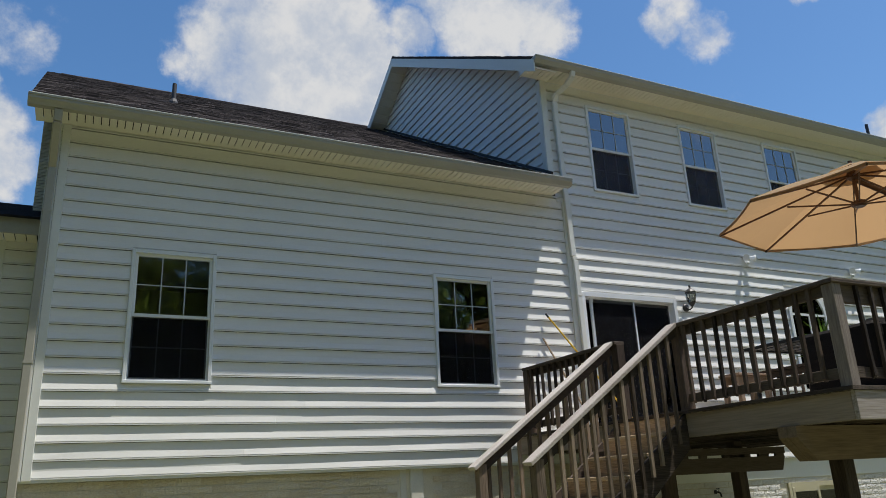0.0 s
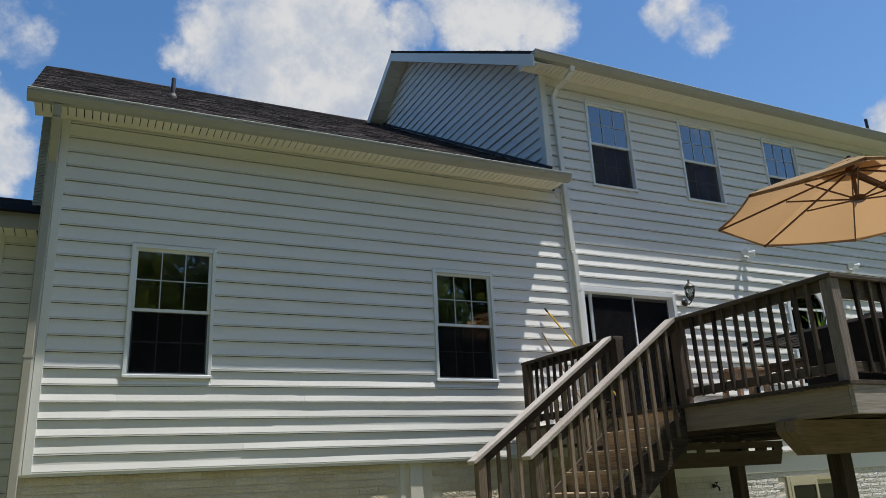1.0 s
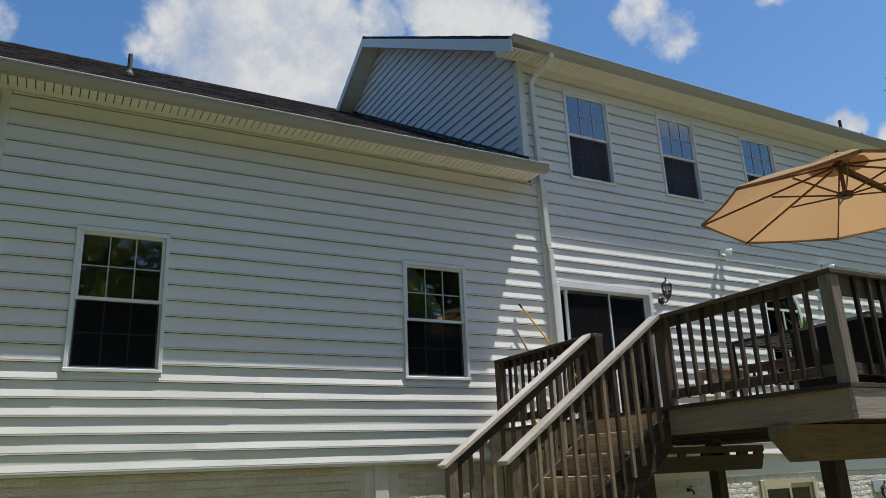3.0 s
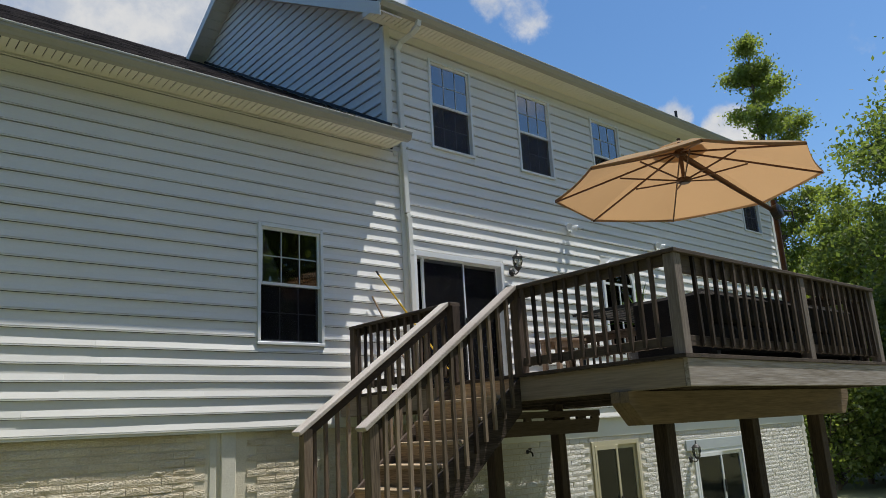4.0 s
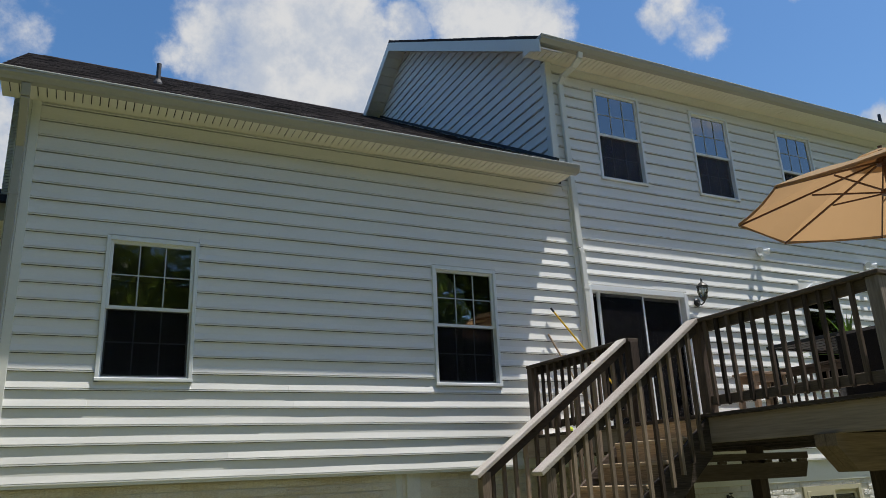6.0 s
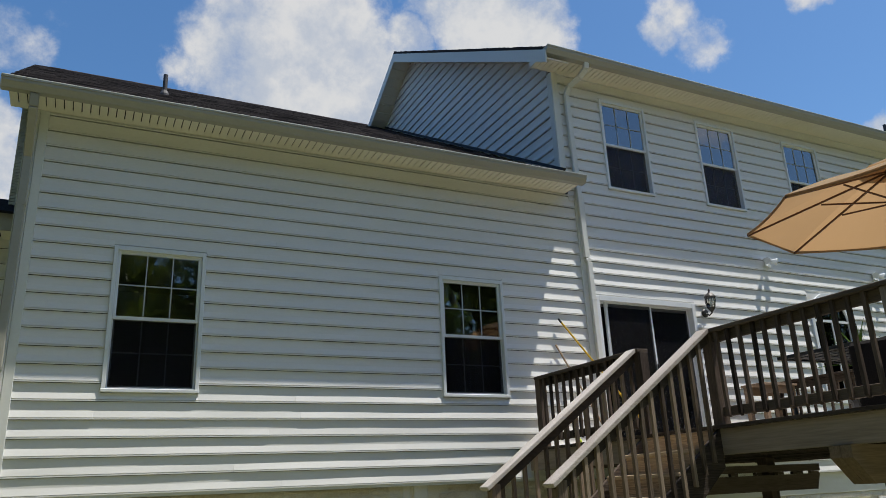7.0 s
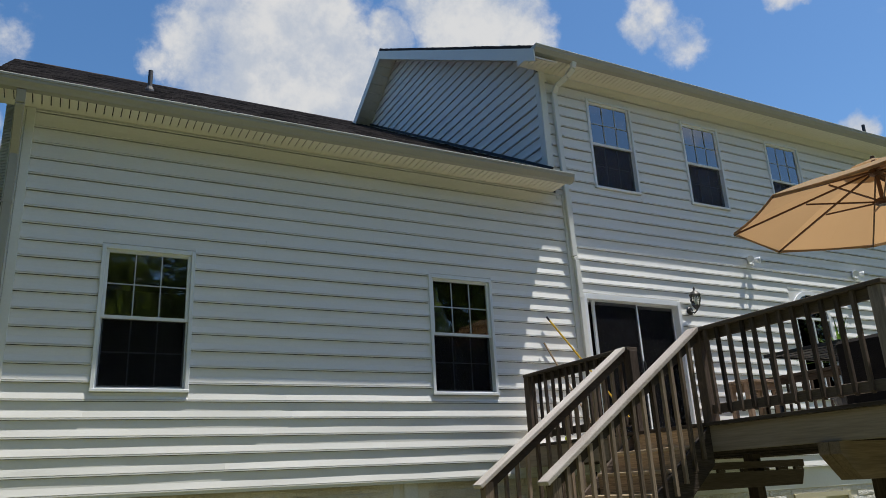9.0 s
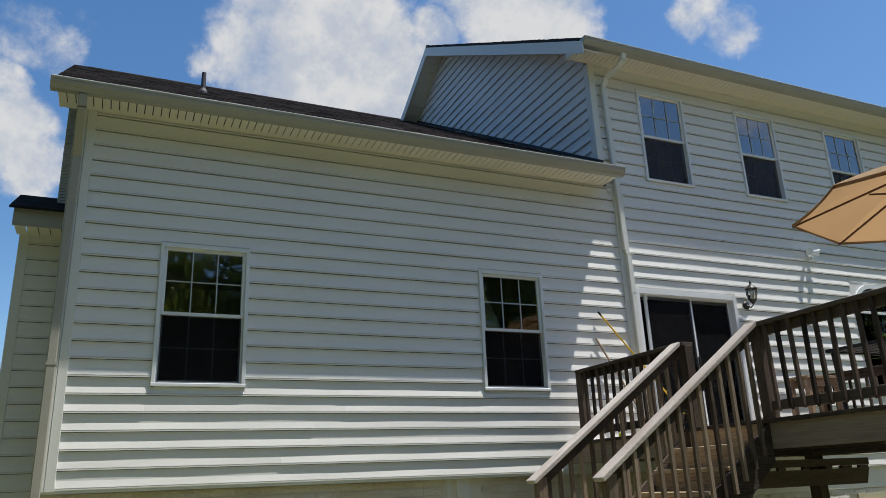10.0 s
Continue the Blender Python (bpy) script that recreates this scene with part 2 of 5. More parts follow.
# Sunlight on the stair risers is put into this warm brown.
RISER = material("sunlit_riser_timber", (0.42, 0.31, 0.2), rough=0.85, spread=0.35, coarse=3.0, fine=22.0, bump=0.5, stretch=(5, 0.35, 5), own=0.3, tone=(0.2, 0.145, 0.095), spec=0.2)
# Rim timber twice: front with sunlight in its colour, sides with shade.
RIM_X = material("sunlit_rim_timber_long_x", (0.43, 0.39, 0.37), rough=0.85, spread=0.34, coarse=4.0, fine=12.0, bump=0.2, stretch=(0.3, 6, 6), own=0.2, tone=(0.25, 0.20, 0.145), spec=0.2)
RIM_Y = material("shaded_rim_timber_long_y", (0.25, 0.203, 0.163), rough=0.85, spread=0.4, coarse=4.0, fine=12.0, bump=0.2, stretch=(6, 0.3, 6), own=0.2, tone=(0.25, 0.20, 0.145), spec=0.2)
# Weathered grey timber, brightened further by sunlight put into the colour.
CAP = material("sunlit_rail_timber", (0.56, 0.525, 0.49), rough=0.85, spread=0.12, coarse=2.0, fine=60.0, bump=0.2, stretch=(0.8, 3, 1.2), own=0.2, tone=(0.35, 0.30, 0.26), spec=0.2)
BLACK = material("black_metal", (0.02, 0.02, 0.02), rough=0.45, spread=0.2, bump=0.05)
DARK = material("dark_wicker", (0.014, 0.012, 0.011), rough=0.8, spread=0.3, fine=90.0, bump=0.5, spec=0.15)
CUSHION = material("charcoal_cushion_cloth", (0.010, 0.0095, 0.0095), rough=0.95, spread=0.2, coarse=2.0, fine=80.0, bump=0.2, spec=0.1)
BRONZE = material("brown_umbrella_metal", (0.10, 0.05, 0.03), rough=0.4, metal=0.3, spread=0.2, bump=0.05)
CANOPY = cloth_material("tan_canvas", (0.455, 0.325, 0.19))
YELLOW = material("yellow_plastic", (0.75, 0.48, 0.04), rough=0.4, spread=0.08, bump=0.0)
LIME = material("lime_felt", (0.50, 0.62, 0.06), rough=0.9, spread=0.1, fine=120.0, bump=0.2)
STICK = material("bare_wood_handle", (0.35, 0.25, 0.16), rough=0.7, spread=0.2)
CEDAR = material("reddish_planter_timber", (0.27, 0.19, 0.13), rough=0.8, spread=0.25, coarse=3.0, fine=30.0, bump=0.3, stretch=(0.5, 4, 4))
POT = material("grey_pot", (0.12, 0.12, 0.12), rough=0.7, spread=0.2)
BLADE = leaf_material("spiky_leaf", (0.06, 0.12, 0.035))
LEAF = leaf_material("tree_leaf", (0.09, 0.128, 0.042))
# Brighter leaf copy; sunlight on the foliage is put into the colour.
LEAF_LIGHT = leaf_material("sunlit_tree_leaf", (0.125, 0.165, 0.05))
BARK = material("tree_bark", (0.10, 0.08, 0.06), rough=0.95, spread=0.3, coarse=3.0, fine=25.0, bump=0.8, stretch=(3, 3, 0.6))
GRASS = material("lawn", (0.165, 0.17, 0.09), rough=0.95, spread=0.4, coarse=0.6, fine=30.0, bump=0.8, spec=0.2)
PVC = material("dark_vent_pipe", (0.05, 0.05, 0.055), rough=0.6, spread=0.2)
LAMP_GLASS = glass_material("lantern_glass", 1.5, (0.85, 0.85, 0.8))
GLASS = glass_material("window_glass", 1.95, (0.97, 0.98, 0.98))
SKY_GLASS = glass_material("reflective_window_glass", 3.3, (0.97, 0.98, 0.98))
BLIND = material("white_roller_blind", (0.84, 0.85, 0.87), rough=0.8, spread=0.04)
BASEMENT_GLASS = glass_material("basement_door_glass", 1.65, (0.45, 0.5, 0.5))
DOOR_GLASS = glass_material("door_glass", 1.4, (0.35, 0.37, 0.37))
# White bars coloured grey, as if dimmed by glass over them.
GRID = material("dimmed_window_grid", (0.40, 0.43, 0.46), rough=0.5, spread=0.05, bump=0.0)
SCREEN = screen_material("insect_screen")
# Upper-window copy of the screen; sky light is put into its grey.
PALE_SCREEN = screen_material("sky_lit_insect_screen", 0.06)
HEAD = material("blue_grey_head_board", (0.46, 0.51, 0.53), rough=0.6, spread=0.06)
CREAM = material("cream_door_frame", (0.52, 0.48, 0.33), rough=0.5, spread=0.06)


# ---- building helpers ----
def ob_of(name, bm, mat, smooth=False):
    me = bpy.data.meshes.new(name)
    bmesh.ops.recalc_face_normals(bm, faces=bm.faces[:])
    bm.to_mesh(me)
    bm.free()
    me.materials.append(mat)
    if smooth:
        for p in me.polygons:
            p.use_smooth = True
    return new(name, me)


def part(name, bm, mat, parent, label="", smooth=False):
    """One mesh under a thing or a part, in the parent's own space."""
    ob = ob_of(name, bm, mat, smooth)
    ob.parent = parent
    if label:
        ob["label"] = label
    return ob


def share(name, me, parent, at, rot=(0, 0, 0), scale=(1, 1, 1)):
    ob = new(name, me)
    ob.parent = parent
    ob.location, ob.rotation_euler, ob.scale = at, rot, scale
    return ob


def thing(name, at, label, category, group="", kind=""):
    ob = new(name)
    ob.location = at
    ob.empty_display_size = 0.2
    return tagged(ob, label, category, group, kind)


def box(bm, x0, x1, y0, y1, z0, z1, bevel=0.0):
    vs = [bm.verts.new(p) for p in ((x0, y0, z0), (x1, y0, z0), (x1, y1, z0), (x0, y1, z0), (x0, y0, z1), (x1, y0, z1), (x1, y1, z1), (x0, y1, z1))]
    fs = [bm.faces.new([vs[i] for i in f]) for f in ((0, 3, 2, 1), (4, 5, 6, 7), (0, 1, 5, 4), (1, 2, 6, 5), (2, 3, 7, 6), (3, 0, 4, 7))]
    if bevel:
        es = list({e for f in fs for e in f.edges})
        bmesh.ops.bevel(bm, geom=es, offset=bevel, segments=1, affect="EDGES", profile=0.5)
    return bm


def boxed(*a, bevel=0.0):
    return box(bmesh.new(), *a, bevel=bevel)


def beam(bm, a, b, w, h, up=(0, 0, 1), bevel=0.0):
    """A bar of section w (sideways) by h (upward) from a to b."""
    a, b = Vector(a), Vector(b)
    d = (b - a).normalized()
    side = d.cross(Vector(up))
    side = side.normalized() if side.length > 1e-5 else Vector((1, 0, 0))
    top = side.cross(d).normalized()
    vs = []
    for p in (a, b):
        for s, t in ((-1, -1), (1, -1), (1, 1), (-1, 1)):
            vs.append(bm.verts.new(p + side * (s * w / 2) + top * (t * h / 2)))
    fs = [bm.faces.new([vs[i] for i in f]) for f in ((0, 1, 2, 3), (7, 6, 5, 4), (0, 4, 5, 1), (1, 5, 6, 2), (2, 6, 7, 3), (3, 7, 4, 0))]
    if bevel:
        bmesh.ops.bevel(bm, geom=list({e for f in fs for e in f.edges}), offset=bevel, segments=1, affect="EDGES")
    return bm


def tube(bm, pts, r, seg=8, r1=None):
    pts = [Vector(p) for p in pts]
    r1 = r if r1 is None else r1
    rings = []
    for i, p in enumerate(pts):
        d = (pts[min(i + 1, len(pts) - 1)] - pts[max(i - 1, 0)]).normalized()
        u = d.orthogonal().normalized() if abs(d.z) > 0.99 else d.cross(Vector((0, 0, 1))).normalized()
        v = d.cross(u)
        k = i / max(1, len(pts) - 1)
        rr = r + (r1 - r) * k
        rings.append([bm.verts.new(p + (u * math.cos(2 * math.pi * s / seg) + v * math.sin(2 * math.pi * s / seg)) * rr) for s in range(seg)])
    for q, w in zip(rings, rings[1:]):
        for s in range(seg):
            bm.faces.new((q[s], q[(s + 1) % seg], w[(s + 1) % seg], w[s]))
    bm.faces.new(rings[0][::-1])
    bm.faces.new(rings[-1])
    return bm


def lathe(bm, prof, at=(0, 0, 0), seg=16):
    rings = [[bm.verts.new((at[0] + r * math.cos(2 * math.pi * s / seg), at[1] + r * math.sin(2 * math.pi * s / seg), at[2] + z)) for s in range(seg)] for r, z in prof]
    for q, w in zip(rings, rings[1:]):
        for s in range(seg):
            bm.faces.new((q[s], q[(s + 1) % seg], w[(s + 1) % seg], w[s]))
    bm.faces.new(rings[0][::-1])
    bm.faces.new(rings[-1])
    return bm


def prism(bm, prof, x0, x1):
    """A closed outline of (y, z) drawn along x."""
    a = [bm.verts.new((x0, y, z)) for y, z in prof]
    b = [bm.verts.new((x1, y, z)) for y, z in prof]
    n = len(prof)
    for i in range(n):
        bm.faces.new((a[i], a[(i + 1) % n], b[(i + 1) % n], b[i]))
    bm.faces.new(a[::-1])
    bm.faces.new(b)
    return bm


def pieces_mesh(name, boxes, mat):
    """Many loose boxes (eight corners each) as one mesh."""
    v, f = [], []
    for c in boxes:
        k = len(v)
        v += c
        f += [tuple(k + i for i in q) for q in ((0, 3, 2, 1), (4, 5, 6, 7), (0, 1, 5, 4), (1, 2, 6, 5), (2, 3, 7, 6), (3, 0, 4, 7))]
    me = bpy.data.meshes.new(name)
    me.from_pydata(v, [], f)
    me.materials.append(mat)
    return me


def open_wall(bm, x0, x1, z0, z1, y0, y1, holes):
    """A wall along x with rectangular openings (x0, x1, z0, z1) right through it."""
    xs = sorted({x0, x1, *[h[0] for h in holes], *[h[1] for h in holes]})
    zs = sorted({z0, z1, *[h[2] for h in holes], *[h[3] for h in holes]})
    for a, b in zip(xs, xs[1:]):
        run = None
        for c, d in zip(zs, zs[1:]):
            hole = any(h[0] < (a + b) / 2 < h[1] and h[2] < (c + d) / 2 < h[3] for h in holes)
            if hole:
                if run:
                    box(bm, a, b, y0, y1, *run)
                run = None
            else:
                run = (run[0], d) if run else (c, d)
        if run:
            box(bm, a, b, y0, y1, *run)
    return bm


COURSE = 0.1778


def course(bm, a, b, z, lip=0.0185, y=0.0, height=COURSE, seed=0):
    """One run of clapboard: a face that leans out to a rolled lip at its foot, with the slight waves of hung vinyl."""
    rng = random.Random(seed)
    n = max(1, int((b - a) / 0.3))
    xs = [a + (b - a) * i / n for i in range(n + 1)]
    joints, x = [], a - rng.uniform(0.2, 2.4)
    while x < b:
        joints.append((x, rng.uniform(-0.0027, 0.0027)))
        x += rng.uniform(1.3, 3.66)
    xs += [x + d for x, _ in joints for d in (-0.004, 0.004) if a + 0.01 < x + d < b - 0.01]
    phase, wave = rng.uniform(0, 6.28), rng.uniform(1.4, 2.6)
    rows = []
    for x in sorted(xs):
        e = lip + max((q for q in joints if q[0] <= x), default=joints[0])[1] + 0.0014 * math.sin(phase + x * 6.28 / wave) + rng.uniform(-0.0004, 0.0004)
        brk = z + min(0.085, height * 0.55)
        top = max(brk + 0.005, z + height - 0.004)
        foot = ((0.034, 0.012), (0.0035 - e, 0.012), (0.003 - e, 0.0), (-e, 0.0015), (-e, 0.0105), (0.011 - e, 0.0125), (0.011 - e, 0.0185), (0.0015 - e, 0.0205))
        rows.append([bm.verts.new((x, y + dy, z + dz)) for dy, dz in foot] + [bm.verts.new((x, y - 0.0035, brk)), bm.verts.new((x, y - 0.001, top))])
    for q, w in zip(rows, rows[1:]):
        for k in range(9):
            bm.faces.new((q[k], w[k], w[k + 1], q[k + 1]))
    bm.faces.new(rows[0])
    bm.faces.new(rows[-1][::-1])


def side_wall(wall, x0, x1, z0, z1, holes, y=0.0, seed=1, left=None):
    """Clapboard courses from z0 to z1, cut round the openings; left(z): the course's own start."""
    k, z = 0, z0
    while z < z1 - 0.02:
        h = min(COURSE, z1 - z)
        runs = [(x0 if left is None else left(z), x1)]
        for hx0, hx1, hz0, hz1 in holes:
            if z + h > hz0 and z < hz1:
                new_runs = []
                for a, b in runs:
                    if hx1 <= a or hx0 >= b:
                        new_runs.append((a, b))
                    else:
                        if hx0 - a > 0.01:
                            new_runs.append((a, hx0))
                        if b - hx1 > 0.01:
                            new_runs.append((hx1, b))
                runs = new_runs
        bm = bmesh.new()
        for a, b in runs:
            if b - a > 0.03:
                course(bm, a, b, z, y=y, height=h, seed=seed * 100 + k)
        for hx0, hx1, hz0, hz1 in holes:
            if z + 0.03 < hz0 < z + h:
                course(bm, hx0, hx1, z, y=y, height=hz0 - z, seed=seed * 100 + k)
            if z < hz1 < z + h - 0.03:
                course(bm, hx0, hx1, hz1, y=y, lip=0.009, height=z + h - hz1, seed=seed * 100 + k)
        if bm.verts:
            part("siding_course", bm, SIDING, wall)
        else:
            bm.free()
        k, z = k + 1, z + COURSE


# ---- the ground ----
def rise(x, y):
    def s(a, b, t):
        t = min(1, max(0, (t - a) / (b - a)))
        return t * t * (3 - 2 * t)
    up = 0.57 * s(-7.5, -4.0, y)
    down = -0.8 - up
    return up + down * s(-1.2, 1.6, x) * s(-11, -6, y)


def ground():
    bm = bmesh.new()
    steps = [-900, -300, -120, -60, -35, -24, -18, -14, -12, -10, -9, -8, -7, -6, -5, -4, -3, -2, -1, 0, 1, 2, 3, 4, 6, 8, 10, 14, 18, 24, 35, 60, 120, 300, 900]
    grid = [[bm.verts.new((x, y, rise(x, y))) for x in steps] for y in steps]
    for a, b in zip(grid, grid[1:]):
        for i in range(len(steps) - 1):
            bm.faces.new((a[i], a[i + 1], b[i + 1], b[i]))
    tagged(ob_of("ground", bm, GRASS, True), "green lawn that slopes down past the house", "ground", kind="structure")


ground()

# ---- the house: wing and main block ----
WING_L, JOIN, MAIN_L, MAIN_R = -7.10, 0.0, -0.25, 11.95
WING_EAVE, MAIN_EAVE = 5.72, 7.74
SLOPE_W, SLOPE_M = 0.587, 0.588
RIDGE_W, RIDGE_M = 8.0, 5.2
FOOT_W, FOOT_M, BRICK_TOP = 1.772, 1.70, 1.389
BASE = -0.8
WIN_W = [(-6.14, -5.20, 2.75, 4.285), (-2.34, -1.405, 2.755, 4.285)]
WIN_U = [(0.595, 1.505, 5.915, 7.445), (2.60, 3.49, 5.915, 7.445), (4.68, 5.60, 5.915, 7.445), (10.38, 11.25, 5.915, 7.445)]
DOOR_1 = (0.11, 1.98, 2.12, 4.215)
ARCH = (4.56, 5.54, 2.75, 4.12)
B_DOORS = [(3.85, 5.19, BASE + 0.03, 1.31), (6.97, 8.90, BASE + 0.03, 1.0)]
DEEP = 10.4


def house_walls():
    bm = open_wall(bmesh.new(), WING_L, JOIN, FOOT_W, WING_EAVE, 0.034, 0.16, WIN_W)
    wing = tagged(ob_of("wall_wing", bm, SHEATH), "cream vinyl clapboard wall of the one-storey wing", "wall", kind="structure")
    side_wall(wing, -6.90, JOIN, FOOT_W, WING_EAVE - 0.012, [(a - 0.0, b + 0.0, c - 0.0, d + 0.0) for a, b, c, d in WIN_W], seed=1)
    holes = [*WIN_U, DOOR_1, ARCH]
    bm = open_wall(bmesh.new(), JOIN, MAIN_R, FOOT_M, MAIN_EAVE, 0.034, 0.16, holes)
    box(bm, MAIN_L, JOIN, 0.034, 0.16, WING_EAVE, MAIN_EAVE)
    main = tagged(ob_of("wall_main", bm, SHEATH), "cream vinyl clapboard back wall of the two-storey house", "wall", kind="structure")
    side_wall(main, 0.0, MAIN_R - 0.10, FOOT_M, MAIN_EAVE - 0.012, [*WIN_U, DOOR_1, (ARCH[0], ARCH[1], ARCH[2], 4.62)], seed=2, left=lambda z: 0.10 if z < 5.6 else -0.16)
    # the upper gable, above the wing's roof
    bm = bmesh.new()
    prof = [(0.16, 5.2), (DEEP, 5.2), (DEEP, MAIN_EAVE), (RIDGE_M, MAIN_EAVE + 0.06 + SLOPE_M * RIDGE_M), (0.16, MAIN_EAVE + 0.06)]
    prism(bm, prof, MAIN_L + 0.034, MAIN_L + 0.16)
    gable = tagged(ob_of("wall_gable", bm, SHEATH), "shaded cream clapboard gable above the wing roof", "wall", kind="structure")
    z, k = 5.6, 0
    while z < 7.80 + SLOPE_M * RIDGE_M:
        y0 = max(0.10, (z - 7.89) / SLOPE_M)
        y1 = min(DEEP, 2 * RIDGE_M - y0)
        if y1 - y0 > 0.1:
            bm = bmesh.new()
            course(bm, -y1, -y0, z, seed=300 + k)
            bmesh.ops.transform(bm, matrix=Matrix.Translation((MAIN_L, 0, 0)) @ Matrix.Rotation(radians(-90), 4, "Z"), verts=bm.verts[:])
            part("siding_course", bm, SIDING, gable)
        z, k = z + COURSE, k + 1
    # right-hand end, back walls and floors, which close the rooms
    for name, a in (("wall_east", (MAIN_R - 0.16, MAIN_R, 0.16, DEEP, BASE, MAIN_EAVE)), ("wall_north", (WING_L, MAIN_R, DEEP, DEEP + 0.16, BASE, MAIN_EAVE)),
                    ("wall_west", (WING_L, WING_L + 0.16, 0.16, DEEP, BASE, WING_EAVE)), ("wall_between", (JOIN, JOIN + 0.1, 0.16, DEEP, BASE, 5.19))):
        tagged(ob_of(name, boxed(*a), SIDING if name != "wall_between" else INSIDE), "plain painted wall that closes the house", "wall", kind="structure")
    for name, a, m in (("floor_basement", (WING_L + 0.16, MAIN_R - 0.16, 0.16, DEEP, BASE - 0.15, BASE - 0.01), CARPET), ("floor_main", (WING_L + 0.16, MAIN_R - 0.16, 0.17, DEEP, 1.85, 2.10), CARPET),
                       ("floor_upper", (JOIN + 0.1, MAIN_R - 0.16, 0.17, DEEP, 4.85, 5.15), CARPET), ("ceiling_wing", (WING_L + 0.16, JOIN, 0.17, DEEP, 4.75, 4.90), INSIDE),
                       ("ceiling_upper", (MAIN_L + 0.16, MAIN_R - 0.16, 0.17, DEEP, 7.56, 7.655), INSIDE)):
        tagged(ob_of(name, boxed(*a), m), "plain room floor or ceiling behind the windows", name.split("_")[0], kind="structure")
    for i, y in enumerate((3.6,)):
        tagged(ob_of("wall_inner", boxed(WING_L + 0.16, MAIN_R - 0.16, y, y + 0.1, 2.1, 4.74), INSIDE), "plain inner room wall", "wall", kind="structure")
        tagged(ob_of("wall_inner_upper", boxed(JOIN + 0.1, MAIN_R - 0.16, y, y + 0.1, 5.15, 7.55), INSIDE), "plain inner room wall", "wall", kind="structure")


def corner_boards():
    for name, a in (("trim_wing_corner", (WING_L, -6.99, -0.022, 0.0, FOOT_W - 0.01, WING_EAVE)), ("trim_wing_corner_inner", (-6.988, -6.90, -0.026, 0.0, FOOT_W - 0.01, WING_EAVE)),
                    ("trim_main_corner", (MAIN_L - 0.02, -0.16, -0.024, 0.0, WING_EAVE + 0.3, MAIN_EAVE)), ("trim_gable_corner", (MAIN_L - 0.022, MAIN_L - 0.0, 0.002, 0.10, WING_EAVE + 0.3, MAIN_EAVE)),
                    ("trim_inner_corner", (-0.075, 0.099, -0.028, 0.0, FOOT_W, WING_EAVE - 0.02)), ("trim_east_corner", (MAIN_R - 0.10, MAIN_R + 0.02, -0.024, 0.0, FOOT_M, MAIN_EAVE)),
                    ("trim_frieze_wing", (-6.90, JOIN, -0.014, 0.03, WING_EAVE - 0.012, WING_EAVE - 0.002)), ("trim_frieze_main", (-0.16, MAIN_R - 0.1, -0.014, 0.03, MAIN_EAVE - 0.012, MAIN_EAVE - 0.002)),
                    ("trim_starter_wing", (WING_L, JOIN, -0.008, 0.03, FOOT_W - 0.03, FOOT_W + 0.009)), ("trim_band_main", (JOIN + 0.1, MAIN_R, 0.036, 0.16, BRICK_TOP + 0.001, FOOT_M - 0.001))):
        tagged(ob_of(name, boxed(*a, bevel=0.004), TRIM), "white vinyl corner or starter trim", "trim", kind="structure")


def soffit(name, x0, x1, y_out, z, pitch=0.085):
    bm = bmesh.new()
    x = x0
    while x < x1 - 0.02:
        e = min(x + pitch - 0.011, x1)
        box(bm, x, e, y_out, -0.001, z, z + 0.012)
        box(bm, e, min(e + 0.011, x1), y_out + 0.26, -0.001, z + 0.003, z + 0.012)
        x += pitch
    tagged(ob_of(name, bm, SOFFIT), "cream vented vinyl soffit with ribbed panels", "soffit", kind="structure")
    # Added plate that blocks the sky behind the soffit slots.
    tagged(ob_of(name.replace("soffit", "slot_backing"), boxed(x0, x1, y_out, -0.001, z + 0.07, z + 0.09), SHEATH), "bare sheathing above the vented soffit", "eave", kind="structure")


def gutter_profile(z):
    """A K-style gutter with its fascia, top at z."""
    return [(-0.385, z), (-0.385, z - 0.106), (-0.465, z - 0.106), (-0.480, z - 0.078), (-0.507, z - 0.045), (-0.510, z - 0.012), (-0.518, z - 0.012), (-0.518, z + 0.004), (-0.498, z + 0.004), (-0.498, z - 0.03), (-0.460, z - 0.094), (-0.393, z - 0.094), (-0.393, z)]


def eaves():
    for tag, x0, x1, z_s, z_g in (("wing", -7.33, -0.20, WING_EAVE, 5.80), ("main", -0.64, 12.35, MAIN_EAVE, 7.83)):
        soffit("soffit_" + tag, x0 + (0.06 if tag == "wing" else 0.02), x1 - 0.02, -0.365, z_s)
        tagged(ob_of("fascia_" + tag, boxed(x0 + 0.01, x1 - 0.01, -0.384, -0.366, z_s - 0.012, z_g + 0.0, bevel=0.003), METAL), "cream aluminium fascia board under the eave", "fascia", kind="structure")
        g = thing("gutter", (x0, -0.385, z_g), "cream painted aluminium gutter along the eave", "gutter", kind="structure")
        bm = prism(bmesh.new(), [(y + 0.385, z - z_g) for y, z in gutter_profile(z_g)], 0.0, x1 - x0)
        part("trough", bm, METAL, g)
        # Lighter strip that stands for sunlight along the gutter's top lip.
        part("sunlit_lip", boxed(0.0, x1 - x0, -0.136, -0.112, 0.0045, 0.014, bevel=0.002), TRIM, g, "white strip that paints sunlight on the gutter lip")
        for ex in (-0.006, x1 - x0 + 0.001):
            prof = [(y + 0.385, z - z_g) for y, z in gutter_profile(z_g)[:8]]
            part("end_cap", prism(bmesh.new(), prof, ex, ex + 0.005), METAL, g)


